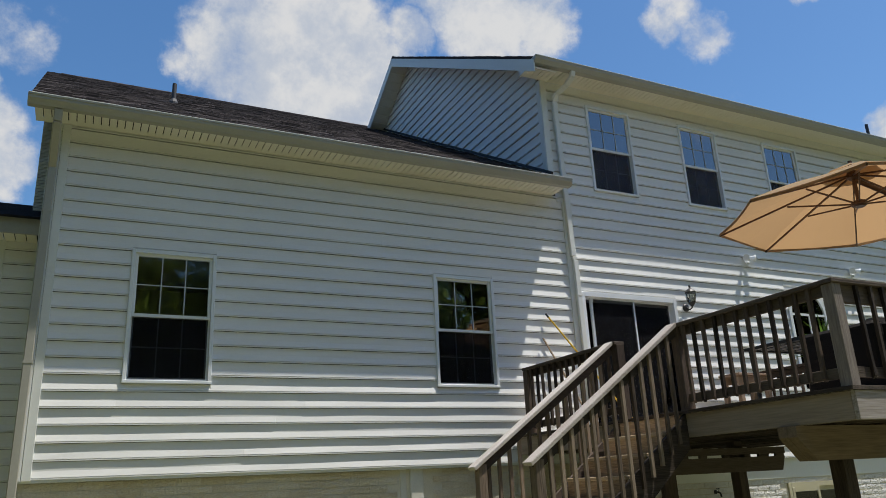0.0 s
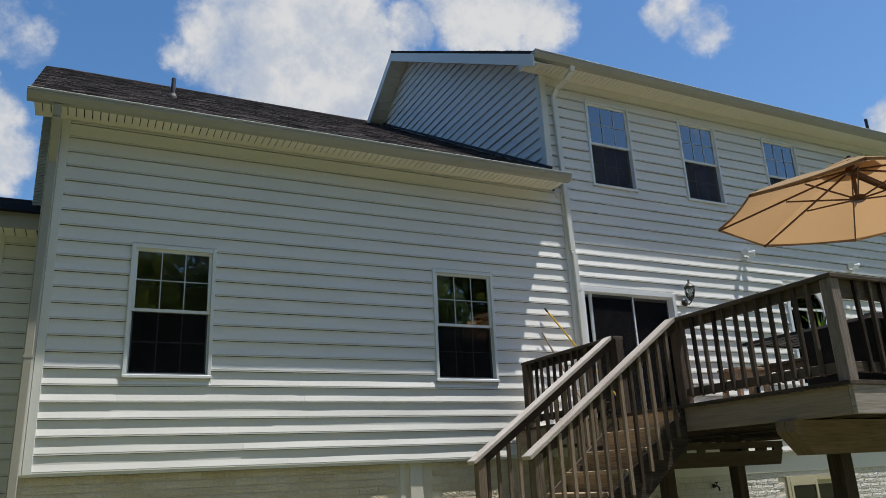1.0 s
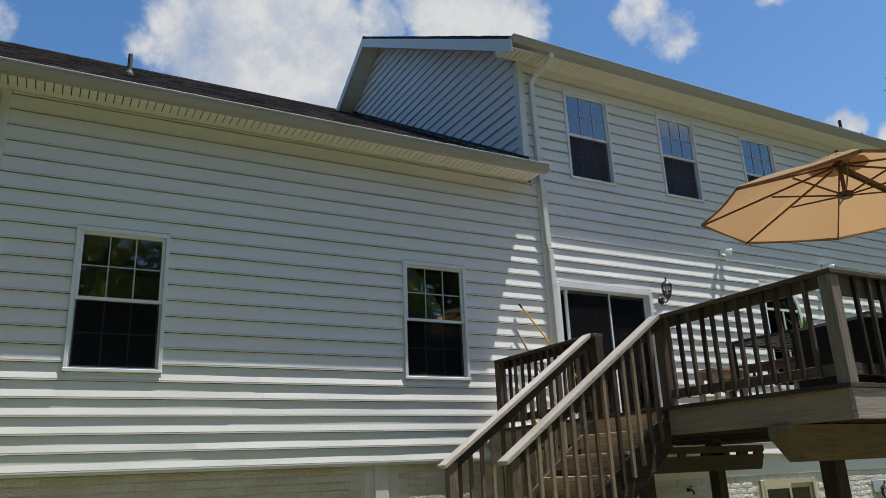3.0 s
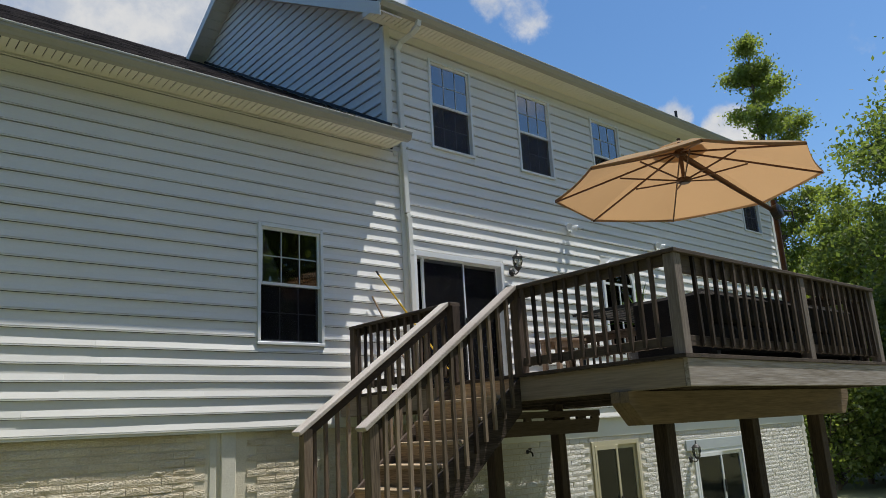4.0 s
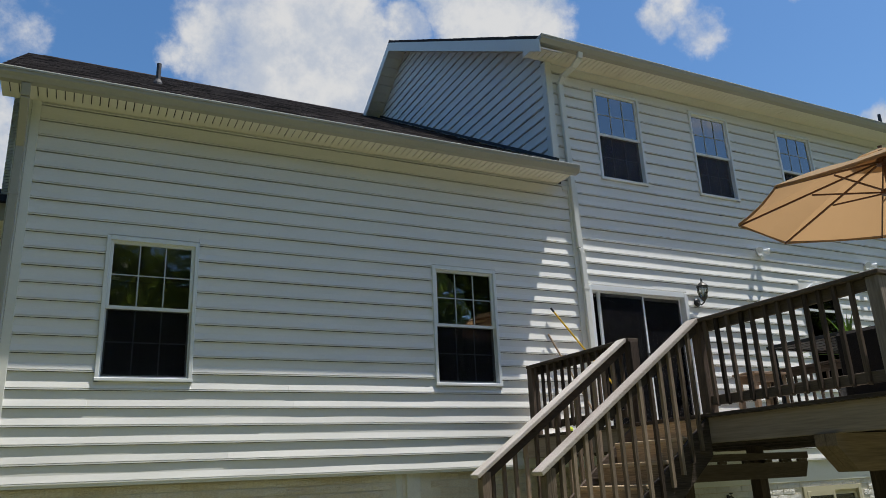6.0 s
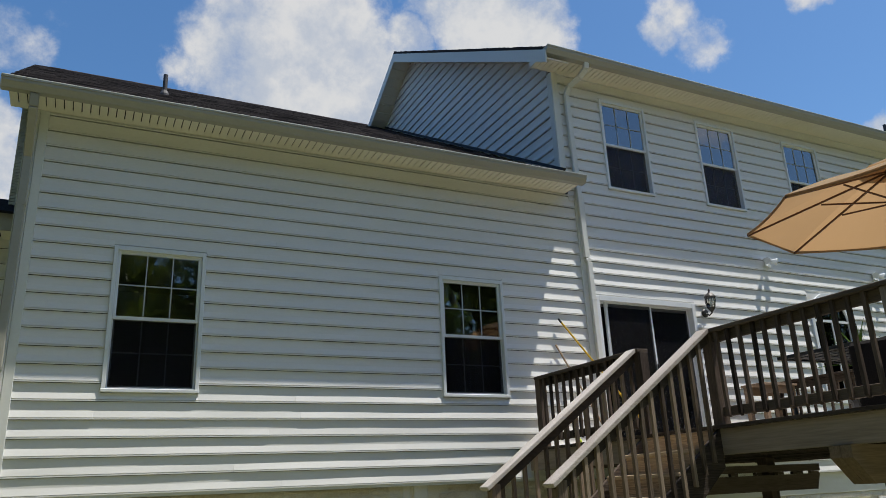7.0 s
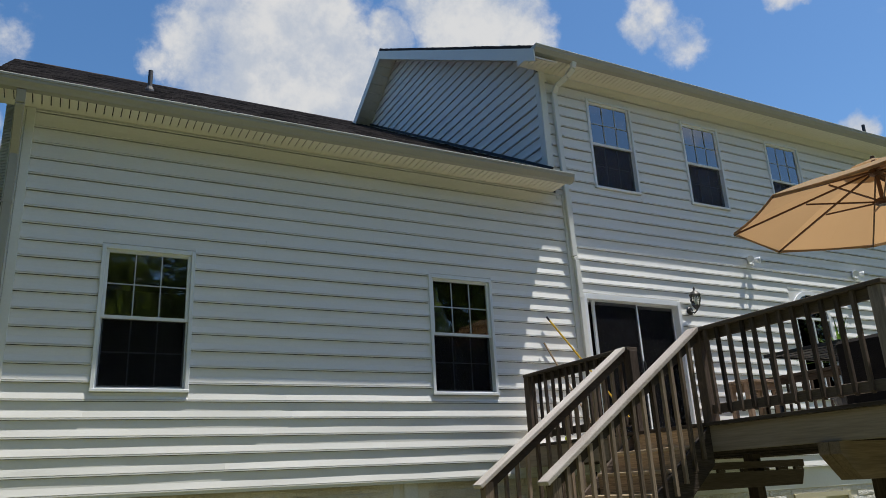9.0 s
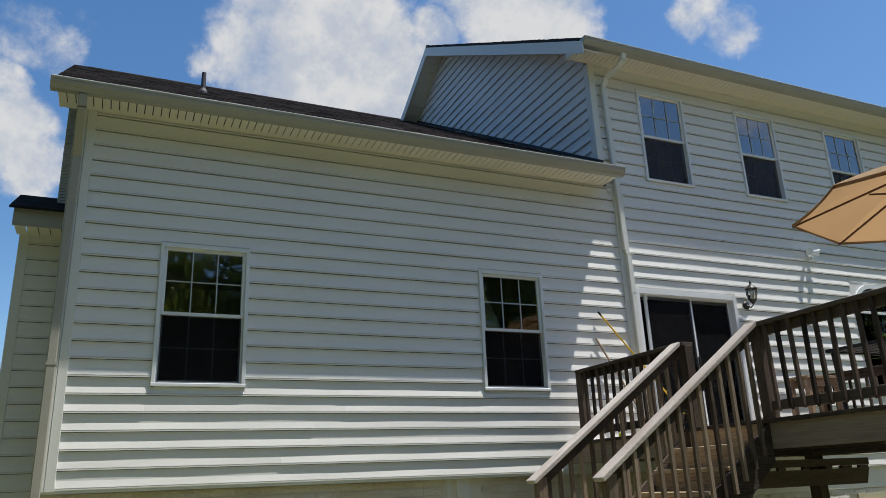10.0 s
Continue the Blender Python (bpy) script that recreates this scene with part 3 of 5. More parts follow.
def downspout(at, pts, label, mat, w=0.085, d=0.06):
    t = thing("downspout", at, label, "downspout", "rain downspouts")
    for i, (a, b) in enumerate(zip(pts, pts[1:])):
        bm = beam(bmesh.new(), Vector(a) - Vector(at), Vector(b) - Vector(at), w, d, up=(0, 1, 0.02), bevel=0.008)
        part("pipe" if (Vector(a) - Vector(b)).length > 0.6 else "elbow", bm, mat, t)
    long = max(zip(pts, pts[1:]), key=lambda q: (Vector(q[0]) - Vector(q[1])).length)
    for k in (0.12, 0.5, 0.9):
        p = Vector(long[0]).lerp(Vector(long[1]), k) - Vector(at)
        part("strap", boxed(p.x - w / 2 - 0.004, p.x + w / 2 + 0.004, p.y - d / 2 - 0.004, p.y + d / 2 + 0.02, p.z - 0.015, p.z + 0.015), mat, t)


def downspouts():
    downspout((-7.055, -0.055, 0.6), [(-7.03, -0.43, 5.69), (-7.03, -0.40, 5.56), (-7.045, -0.055, 5.15), (-7.055, -0.055, 0.75), (-7.055, -0.22, 0.60)], "cream square downspout at the wing's outer corner", METAL)
    downspout((0.05, -0.055, 0.2), [(0.09, -0.44, 7.74), (0.085, -0.42, 7.64), (0.05, -0.30, 7.55), (-0.03, -0.13, 7.47), (-0.05, -0.06, 7.36), (0.01, -0.055, 4.74), (0.04, -0.055, 4.68), (0.075, -0.055, 0.2)], "white downspout at the corner between wing and main block", TRIM)



def roof(name, x0, x1, y0, z0, ridge, slope, label, back, flare=0.0):
    """flare: how much further the ridge reaches than the eave at the free end."""
    th = 0.05
    zr = z0 + slope * (ridge - y0)
    bm = bmesh.new()
    prism(bm, [(y0, z0), (ridge, zr), (back, zr - slope * (back - ridge)), (back, zr - slope * (back - ridge) - th), (ridge, zr - th - 0.02), (y0, z0 - th)], x0, x1)
    for v in bm.verts:
        if v.co.x < x0 + 0.01:
            v.co.x -= flare * min(1, (v.co.y - y0) / (ridge - y0))
    r = tagged(ob_of(name, bm, SHINGLE), label, "roof", kind="structure")
    rng = random.Random(len(name))
    boxes = []
    n = int(math.hypot(1, slope) * (ridge - y0) / 0.145)
    for k in range(n):
        ya = y0 - 0.01 + (ridge - y0) * k / n
        yb = ya + (ridge - y0) / n * 1.15
        edge = x0 - flare * k / n
        x = edge - rng.uniform(0, 0.25)
        while x < x1:
            w = rng.uniform(0.14, 0.34)
            a, b = max(x, edge), min(x + w - 0.004, x1)
            if b - a > 0.02:
                t = 0.006 + rng.choice((0.0, 0.006)) + rng.uniform(0, 0.003)
                za, zb = z0 + slope * (ya - y0), z0 + slope * (yb - y0)
                boxes.append([(a, ya, za), (b, ya, za), (b, yb, zb - 0.004), (a, yb, zb - 0.004), (a, ya, za + t), (b, ya, za + t), (b, yb, zb + 0.002), (a, yb, zb + 0.002)])
            x += w
    loose = 300 if name == "roof_wing" else 0
    for c in boxes[:loose]:
        share("shingle", pieces_mesh("shingle", [c], SHINGLE), r, (0, 0, 0))
    ob = new("shingles", pieces_mesh("shingles", boxes[loose:], SHINGLE))
    ob.parent = r
    tagged(ob, kind="stuff")
    x = x0 - flare * 0.45
    while x < x1 - 0.05:
        bm = bmesh.new()
        e = min(x + 0.29, x1)
        prism(bm, [(ridge - 0.13, zr - 0.13 * slope + 0.012), (ridge, zr + 0.022), (ridge + 0.13, zr - 0.13 * slope + 0.012), (ridge + 0.13, zr - 0.13 * slope), (ridge, zr + 0.006), (ridge - 0.13, zr - 0.13 * slope)], x, e)
        part("ridge_cap", bm, SHINGLE, r)
        x += 0.285
    return r


def roofs():
    roof("roof_wing", -7.325, MAIN_L - 0.003, -0.47, 5.79, RIDGE_W, SLOPE_W, "dark brown-grey asphalt shingle roof of the wing", 16.4, 0.50)
    roof("roof_main", -0.64, 12.35, -0.47, 7.82, RIDGE_M, SLOPE_M, "dark asphalt shingle roof of the main house", 10.9)
    # black step flashing where the wing roof meets the gable
    bm = beam(bmesh.new(), (MAIN_L - 0.02, -0.12, 6.05), (MAIN_L - 0.02, 7.6, 6.05 + SLOPE_W * 7.72), 0.04, 0.045)
    tagged(ob_of("trim_flashing", bm, FLASH), "black step flashing between roof and gable", "trim", kind="structure")
    # rake boards and rake soffit of the gable
    z_at = lambda y: 7.82 + SLOPE_M * ((y if y < RIDGE_M else 2 * RIDGE_M - y) + 0.47)
    for nm, a, b in (("front", -0.46, RIDGE_M), ("back", RIDGE_M, 10.8)):
        bm = bmesh.new()
        o = -0.055
        vs = [(-0.66, a, z_at(a) + o), (-0.66, b, z_at(b) + o), (-0.66, b, z_at(b) + o - 0.21), (-0.66, a, z_at(a) + o - 0.21)]
        q = [bm.verts.new(v) for v in vs] + [bm.verts.new((v[0] + 0.022, v[1], v[2])) for v in vs]
        for f in ((0, 1, 2, 3), (7, 6, 5, 4), (0, 4, 5, 1), (1, 5, 6, 2), (2, 6, 7, 3), (3, 7, 4, 0)):
            bm.faces.new([q[i] for i in f])
        tagged(ob_of("fascia_rake_" + nm, bm, TRIM), "white rake board along the gable edge", "fascia", kind="structure")
        bm = bmesh.new()
        n = int(abs(b - a) / 0.2)
        for i in range(n):
            ya, yb = a + (b - a) * i / n, a + (b - a) * (i + 0.94) / n
            za, zb = z_at(ya) - 0.20, z_at(yb) - 0.20
            c = [(-0.637, ya, za), (MAIN_L - 0.003, ya, za), (MAIN_L - 0.003, yb, zb), (-0.637, yb, zb)]
            q = [bm.verts.new(v) for v in c] + [bm.verts.new((v[0], v[1], v[2] + 0.02)) for v in c]
            for f in ((0, 3, 2, 1), (4, 5, 6, 7), (0, 1, 5, 4), (1, 2, 6, 5), (2, 3, 7, 6), (3, 0, 4, 7)):
                bm.faces.new([q[i2] for i2 in f])
        tagged(ob_of("soffit_rake_" + nm, bm, SOFFIT), "cream ribbed soffit under the gable overhang", "soffit", kind="structure")
    tagged(ob_of("trim_rake_return", boxed(-0.655, -0.60, -0.40, -0.02, MAIN_EAVE - 0.03, MAIN_EAVE + 0.07, bevel=0.004), TRIM), "boxed eave return at the gable corner", "trim", kind="structure")


def vents():
    for x, y, h, base in ((-5.55, 3.1, 0.36, 5.79 + SLOPE_W * 3.57), (10.1, 1.2, 0.60, 7.82 + SLOPE_M * 1.67), (10.9, 1.2, 0.42, 7.82 + SLOPE_M * 1.67)):
        v = thing("roof_vent_pipe", (x, y, base), "dark plastic vent pipe standing on the shingle roof", "vent pipe", "roof vent pipes")
        part("pipe", lathe(bmesh.new(), [(0.036, -0.05), (0.036, h), (0.028, h), (0.028, h - 0.03)], seg=14), PVC, v, smooth=False)
        part("boot", lathe(bmesh.new(), [(0.075, -0.06), (0.075, 0.0), (0.05, 0.06), (0.042, 0.07)], seg=14), PVC, v)


def annex():
    y = 1.0
    wall = tagged(ob_of("wall_annex", boxed(-7.56, -7.27, y + 0.034, y + 0.16, 0.3, 4.60), SHEATH), "shaded cream clapboard wall of the low side annex", "wall", kind="structure")
    side_wall(wall, -7.49, WING_L - 0.02, 0.9, 4.59, [], y=y, seed=7)
    box_bm = boxed(WING_L - 0.16, WING_L - 0.002, y + 0.034, y + 0.16, 0.3, 6.55)
    strip = tagged(ob_of("wall_annex_upper", box_bm, SHEATH), "narrow clapboard wall strip behind the wing corner", "wall", kind="structure")
    for k in range(43):
        bm = bmesh.new()
        course(bm, WING_L - 0.16, WING_L - 0.004, 4.95 + k * 0.0365, lip=0.008, y=y + 0.001, height=0.0365, seed=800 + k)
        part("slat", bm, TRIM, strip)
    tagged(ob_of("trim_annex_corner", boxed(-7.59, -7.49, y - 0.024, y, 0.3, 4.60, bevel=0.004), TRIM), "white corner trim of the annex", "trim", kind="structure")
    tagged(ob_of("fascia_annex", boxed(-7.64, WING_L - 0.003, 0.66, 0.68, 4.56, 4.76, bevel=0.003), METAL), "cream fascia of the annex eave", "fascia", kind="structure")
    bm = bmesh.new()
    x = -7.62
    while x < WING_L - 0.1:
        box(bm, x, x + 0.105, 0.682, y - 0.001, 4.562, 4.574)
        x += 0.117
    tagged(ob_of("soffit_annex", bm, SOFFIT), "ribbed cream soffit of the annex", "soffit", kind="structure")
    bm = bmesh.new()
    prism(bm, [(0.60, 4.765), (1.35, 5.17), (3.4, 5.17), (3.4, 5.1), (1.35, 5.1), (0.60, 4.735)], -7.68, WING_L - 0.003)
    tagged(ob_of("roof_annex", bm, SHINGLE), "black shingle roof of the low annex", "roof", kind="structure")


house_walls()
corner_boards()
eaves()
downspouts()
roofs()
vents()
annex()


# ---- windows and doors ----
def sash(parent, name, w, h, x0, z0, y, cols, rows, glass, screen=None):
    f = 0.034
    bm = bmesh.new()
    box(bm, x0, x0 + f, y, y + 0.035, z0, z0 + h, bevel=0.004)
    box(bm, x0 + w - f, x0 + w, y, y + 0.035, z0, z0 + h, bevel=0.004)
    box(bm, x0 + f, x0 + w - f, y + 0.001, y + 0.034, z0, z0 + f)
    box(bm, x0 + f, x0 + w - f, y + 0.001, y + 0.034, z0 + h - f, z0 + h)
    s = part(name, bm, FRAME, parent)
    g = part("pane", boxed(x0 + f, x0 + w - f, y + 0.016, y + 0.020, z0 + f, z0 + h - f), glass, s, "dark reflecting window glass")
    g.visible_shadow = False
    gw, gh = w - 2 * f, h - 2 * f
    for i in range(1, cols):
        x = x0 + f + gw * i / cols
        part("muntin", boxed(x - 0.0065, x + 0.0065, y + 0.008, y + 0.0145, z0 + f, z0 + h - f), GRID, s)
    for i in range(1, rows):
        z = z0 + f + gh * i / rows
        part("muntin", boxed(x0 + f, x0 + w - f, y + 0.009, y + 0.0135, z - 0.0065, z + 0.0065), GRID, s)
    if screen:
        part("insect_screen", boxed(x0 + f * 0.5, x0 + w - f * 0.5, y - 0.010, y - 0.008, z0 + f * 0.5, z0 + h - f * 0.5), screen, s, "fine dark insect screen")


def window(n, r, label, blind=False):
    x0, x1, z0, z1 = r
    w, h = x1 - x0, z1 - z0
    t = thing("window_%d" % n, (x0, 0, z0), label, "window", kind="structure")
    bm = bmesh.new()
    c = 0.042
    box(bm, 0, c, -0.032, 0.08, 0, h, bevel=0.005)
    box(bm, w - c, w, -0.032, 0.08, 0, h, bevel=0.005)
    box(bm, c, w - c, -0.031, 0.079, h - c, h)
    part("window_frame", bm, FRAME, t)
    part("window_sill", boxed(-0.004, w + 0.004, -0.036, 0.08, 0, c * 0.9, bevel=0.006), FRAME, t)
    mid = h * 0.49
    if blind:
        # Assumed blind; its white lifts the brightness behind the upper panes.
        part("roller_blind", boxed(c, w - c, 0.078, 0.081, mid + 0.04, h - c), BLIND, t, "white roller blind assumed behind the upper sash to brighten it")
    sash(t, "upper_sash", w - 2 * c, h - c - mid, c, mid, 0.0, 3, 2, SKY_GLASS if blind else GLASS)
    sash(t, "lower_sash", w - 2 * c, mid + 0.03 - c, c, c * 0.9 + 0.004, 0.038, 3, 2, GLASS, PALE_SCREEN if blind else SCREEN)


WINDOW_LOOK = ["white double-hung window with grids and dark glass", "white double-hung window that mirrors dark trees"] + ["white upper-floor double-hung window that mirrors the sky"] * 4
for i, r in enumerate([*WIN_W, *WIN_U]):
    window(i + 1, r, WINDOW_LOOK[i], i > 1)


def arch_window():
    x0, x1, z0, z1 = ARCH
    w, h, R = x1 - x0, z1 - z0, (x1 - x0) / 2
    t = thing("window_7", (x0, 0, z0), "white round-topped window behind the deck", "window", kind="structure")
    bm = bmesh.new()
    box(bm, 0, 0.07, -0.035, 0.08, 0, h, bevel=0.005)
    box(bm, w - 0.07, w, -0.035, 0.08, 0, h, bevel=0.005)
    box(bm, 0.07, w - 0.07, -0.034, 0.079, 0, 0.06)
    n = 20
    for i in range(n):
        a, b = math.pi * i / n, math.pi * (i + 1) / n
        c = []
        for y in (-0.035, 0.08):
            c += [(R + R * math.cos(a), y, h + R * math.sin(a)), (R + R * math.cos(b), y, h + R * math.sin(b)), (R + (R - 0.07) * math.cos(b), y, h + (R - 0.07) * math.sin(b)), (R + (R - 0.07) * math.cos(a), y, h + (R - 0.07) * math.sin(a))]
        q = [bm.verts.new(v) for v in c]
        for f in ((0, 1, 2, 3), (7, 6, 5, 4), (0, 4, 5, 1), (2, 6, 7, 3)):
            bm.faces.new([q[k] for k in f])
    part("window_frame", bm, FRAME, t)
    for lo, hi in ((0, n // 2), (n // 2, n)):
        bm = bmesh.new()
        for i in range(lo, hi):
            q = []
            for k in (i, i + 1):
                x, z = R + (R - 0.02) * math.cos(math.pi * k / n), h + (R - 0.02) * math.sin(math.pi * k / n)
                q.append(((x if 0 < k < n else (w if k == 0 else 0.0)), z))
            (xa, za), (xb, zb) = q
            if za < h + R - 0.001 or zb < h + R - 0.001:
                box_pts = [(xa, za), (xa, h + R + 0.012), (xb, h + R + 0.012), (xb, zb)]
                a = [bm.verts.new((x, -0.006, z)) for x, z in box_pts]
                b = [bm.verts.new((x, 0.03, z)) for x, z in box_pts]
                for e in range(4):
                    bm.faces.new((a[e], a[(e + 1) % 4], b[(e + 1) % 4], b[e]))
                bm.faces.new(a)
                bm.faces.new(b[::-1])
        part("spandrel", bm, SIDING, t)
    bm = bmesh.new()
    pts = [(0.07, 0), (w - 0.07, 0)] + [(R + (R - 0.06) * math.cos(math.pi * i / n), h + (R - 0.06) * math.sin(math.pi * i / n)) for i in range(n + 1)]
    bm.faces.new([bm.verts.new((x, -0.004, z)) for x, z in pts])
    bmesh.ops.solidify(bm, geom=bm.faces[:], thickness=0.004)
    part("pane", bm, GLASS, t)
    part("muntin", boxed(0.07, w - 0.07, -0.03, -0.012, h - 0.02, h + 0.02), FRAME, t)
    part("muntin", boxed(R - 0.012, R + 0.012, -0.03, -0.012, 0.06, h - 0.02), FRAME, t)


arch_window()


def patio_door(n, r, label, frame_mat, fixed_left=True):
    x0, x1, z0, z1 = r
    w, h = x1 - x0, z1 - z0
    t = thing("door_%d" % n, (x0, 0, z0), label, "sliding door", kind="structure")
    c = 0.07
    y0 = -0.03 if n == 1 else 0.035
    bm = bmesh.new()
    box(bm, 0, c, y0, 0.12, 0, h, bevel=0.005)
    box(bm, w - c, w, y0, 0.12, 0, h, bevel=0.005)
    box(bm, c, w - c, y0 + 0.001, 0.119, h - c, h)
    box(bm, c, w - c, y0 + 0.001, 0.119, 0, 0.05)
    part("door_frame", bm, frame_mat, t)
    m = c + (w - 2 * c) * 0.53
    panels = [("sliding_panel", c, m, 0.03), ("fixed_panel", m - 0.06, w - c, 0.075)]
    if n == 1:
        panels = [("rear_panel", c, m - 0.065, 0.075), ("sliding_panel", c + 0.13, m + 0.06, 0.03), panels[1]]
    for nm, a, b, y in panels:
        f = 0.055 if n > 1 else 0.042
        bm = bmesh.new()
        box(bm, a, a + f, y, y + 0.04, 0.05, h - c, bevel=0.004)
        box(bm, b - f, b, y, y + 0.04, 0.05, h - c, bevel=0.004)
        box(bm, a + f, b - f, y + 0.001, y + 0.039, 0.05, 0.14)
        box(bm, a + f, b - f, y + 0.001, y + 0.039, h - c - 0.07, h - c)
        p = part(nm, bm, frame_mat if n > 1 else FRAME, t)
        g = part("pane", boxed(a + f, b - f, y + 0.018, y + 0.023, 0.14, h - c - 0.07), DOOR_GLASS if n == 1 else BASEMENT_GLASS, p, "dark door glass")
        g.visible_shadow = False
        if nm == "sliding_panel":
            part("door_handle", boxed(b - f + 0.012, b - f + 0.038, y - 0.035, y, 0.92, 1.16, bevel=0.006), BLACK, p, "dark pull handle")
        if n == 1:
            part("insect_screen", boxed(a + f, b - f, y - 0.012, y - 0.010, 0.1, h - c - 0.03), SCREEN, p, "fine dark insect screen")


patio_door(1, DOOR_1, "white sliding glass door that opens on the deck", FRAME)
patio_door(2, B_DOORS[0], "cream-framed sliding basement door with dark glass", CREAM)
patio_door(3, B_DOORS[1], "white sliding basement door under a pale head board", FRAME)
tagged(ob_of("trim_door_head", boxed(6.72, 9.15, 0.028, 0.069, 1.0, 1.20, bevel=0.004), HEAD), "pale blue-grey head board above the basement door", "trim", kind="structure")


# ---- the deck ----
DX0, DX1, DY0, DY1, DZ = -1.18, 3.05, -5.0, -0.03, 2.12
RAIL = 2.985


def deck():
    d = thing("deck", (0, 0, DZ), "weathered grey-brown timber deck on tall posts", "deck", kind="structure")
    y, rng = DY0 + 0.004, random.Random(5)
    while y < DY1 - 0.1:
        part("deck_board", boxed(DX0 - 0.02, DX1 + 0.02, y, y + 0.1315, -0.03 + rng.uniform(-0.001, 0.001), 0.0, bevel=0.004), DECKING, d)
        y += 0.142
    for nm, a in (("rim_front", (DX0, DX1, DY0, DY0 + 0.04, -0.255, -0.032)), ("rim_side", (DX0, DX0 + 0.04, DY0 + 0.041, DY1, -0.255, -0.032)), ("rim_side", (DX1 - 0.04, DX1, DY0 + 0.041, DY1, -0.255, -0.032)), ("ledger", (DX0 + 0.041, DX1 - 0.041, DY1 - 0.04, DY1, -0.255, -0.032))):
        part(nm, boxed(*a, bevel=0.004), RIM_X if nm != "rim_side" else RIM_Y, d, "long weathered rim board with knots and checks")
    for a in ((DX0 - 0.034, DX0 - 0.021, DY0, DY1, -0.031, 0.002), (DX0 - 0.034, DX1 + 0.02, DY0 - 0.012, DY0 + 0.003, -0.031, 0.002)):
        part("edge_strip", boxed(*a, bevel=0.002), WOOD_Y, d)
    x = DX0 + 0.16
    while x < DX1 - 0.1:
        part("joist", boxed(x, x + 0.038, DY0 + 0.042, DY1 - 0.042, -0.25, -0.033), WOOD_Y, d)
        x += 0.305
    # front beam with chamfered ends
    bm = bmesh.new()
    x0, x1, za, zb = -1.22, 3.22, -0.255, -0.535
    prof = [(x0, za), (x1, za), (x1, za - 0.09), (x1 - 0.16, zb), (x0 + 0.20, zb), (x0, za - 0.09)]
    for yy in (-4.44, -4.345):
        a = [bm.verts.new((x, yy, z)) for x, z in prof]
        b = [bm.verts.new((x, yy + 0.09, z)) for x, z in prof]
        for i in range(6):
            bm.faces.new((a[i], a[(i + 1) % 6], b[(i + 1) % 6], b[i]))
        bm.faces.new(a)
        bm.faces.new(b[::-1])
    part("beam", bm, BEAM, d, "double timber beam with cut-back ends")
    for x in (-0.63, 0.89, 2.42):
        part("post", boxed(x - 0.07, x + 0.07, -4.42, -4.28, rise(x, -4.35) - 0.3 - DZ, zb + 0.002, bevel=0.006), WOOD_Z, d)
    # inner beam: two boards held apart by blocks, with slots between
    for prof in ([(-1.1, -0.335), (1.10, -0.335), (1.10, -0.409), (-1.1, -0.409)], [(-1.1, -0.438), (1.09, -0.438), (1.02, -0.60), (-1.1, -0.60)]):
        bm = bmesh.new()
        a = [bm.verts.new((x, -2.33, z)) for x, z in prof]
        b = [bm.verts.new((x, -2.29, z)) for x, z in prof]
        for i in range(4):
            bm.faces.new((a[i], a[(i + 1) % 4], b[(i + 1) % 4], b[i]))
        bm.faces.new(a)
        bm.faces.new(b[::-1])
        part("beam", bm, WOOD_X, d)
    for x0, x1 in ((-1.1, -0.42), (-0.24, -0.14), (0.11, 0.20), (0.44, 0.53), (0.67, 0.83), (0.95, 1.08)):
        part("spacer_block", boxed(x0, x1, -2.328, -2.292, -0.4375, -0.4095), WOOD_X, d)
    for x in (-0.62, 0.45):
        part("post", boxed(x - 0.065, x + 0.065, -2.25, -2.12, rise(x, -2.2) - 0.3 - DZ, -0.256, bevel=0.006), WOOD_Z, d)


def baluster_mesh(h):
    bm = boxed(-0.016, 0.016, -0.015, 0.015, 0.0, h)
    for v in bm.verts:
        if v.co.z < 0.01 and v.co.y < 0:
            v.co.z += 0.025
    me = bpy.data.meshes.new("baluster")
    bm.to_mesh(me)
    bm.free()
    me.materials.append(WOOD_Z)
    return me


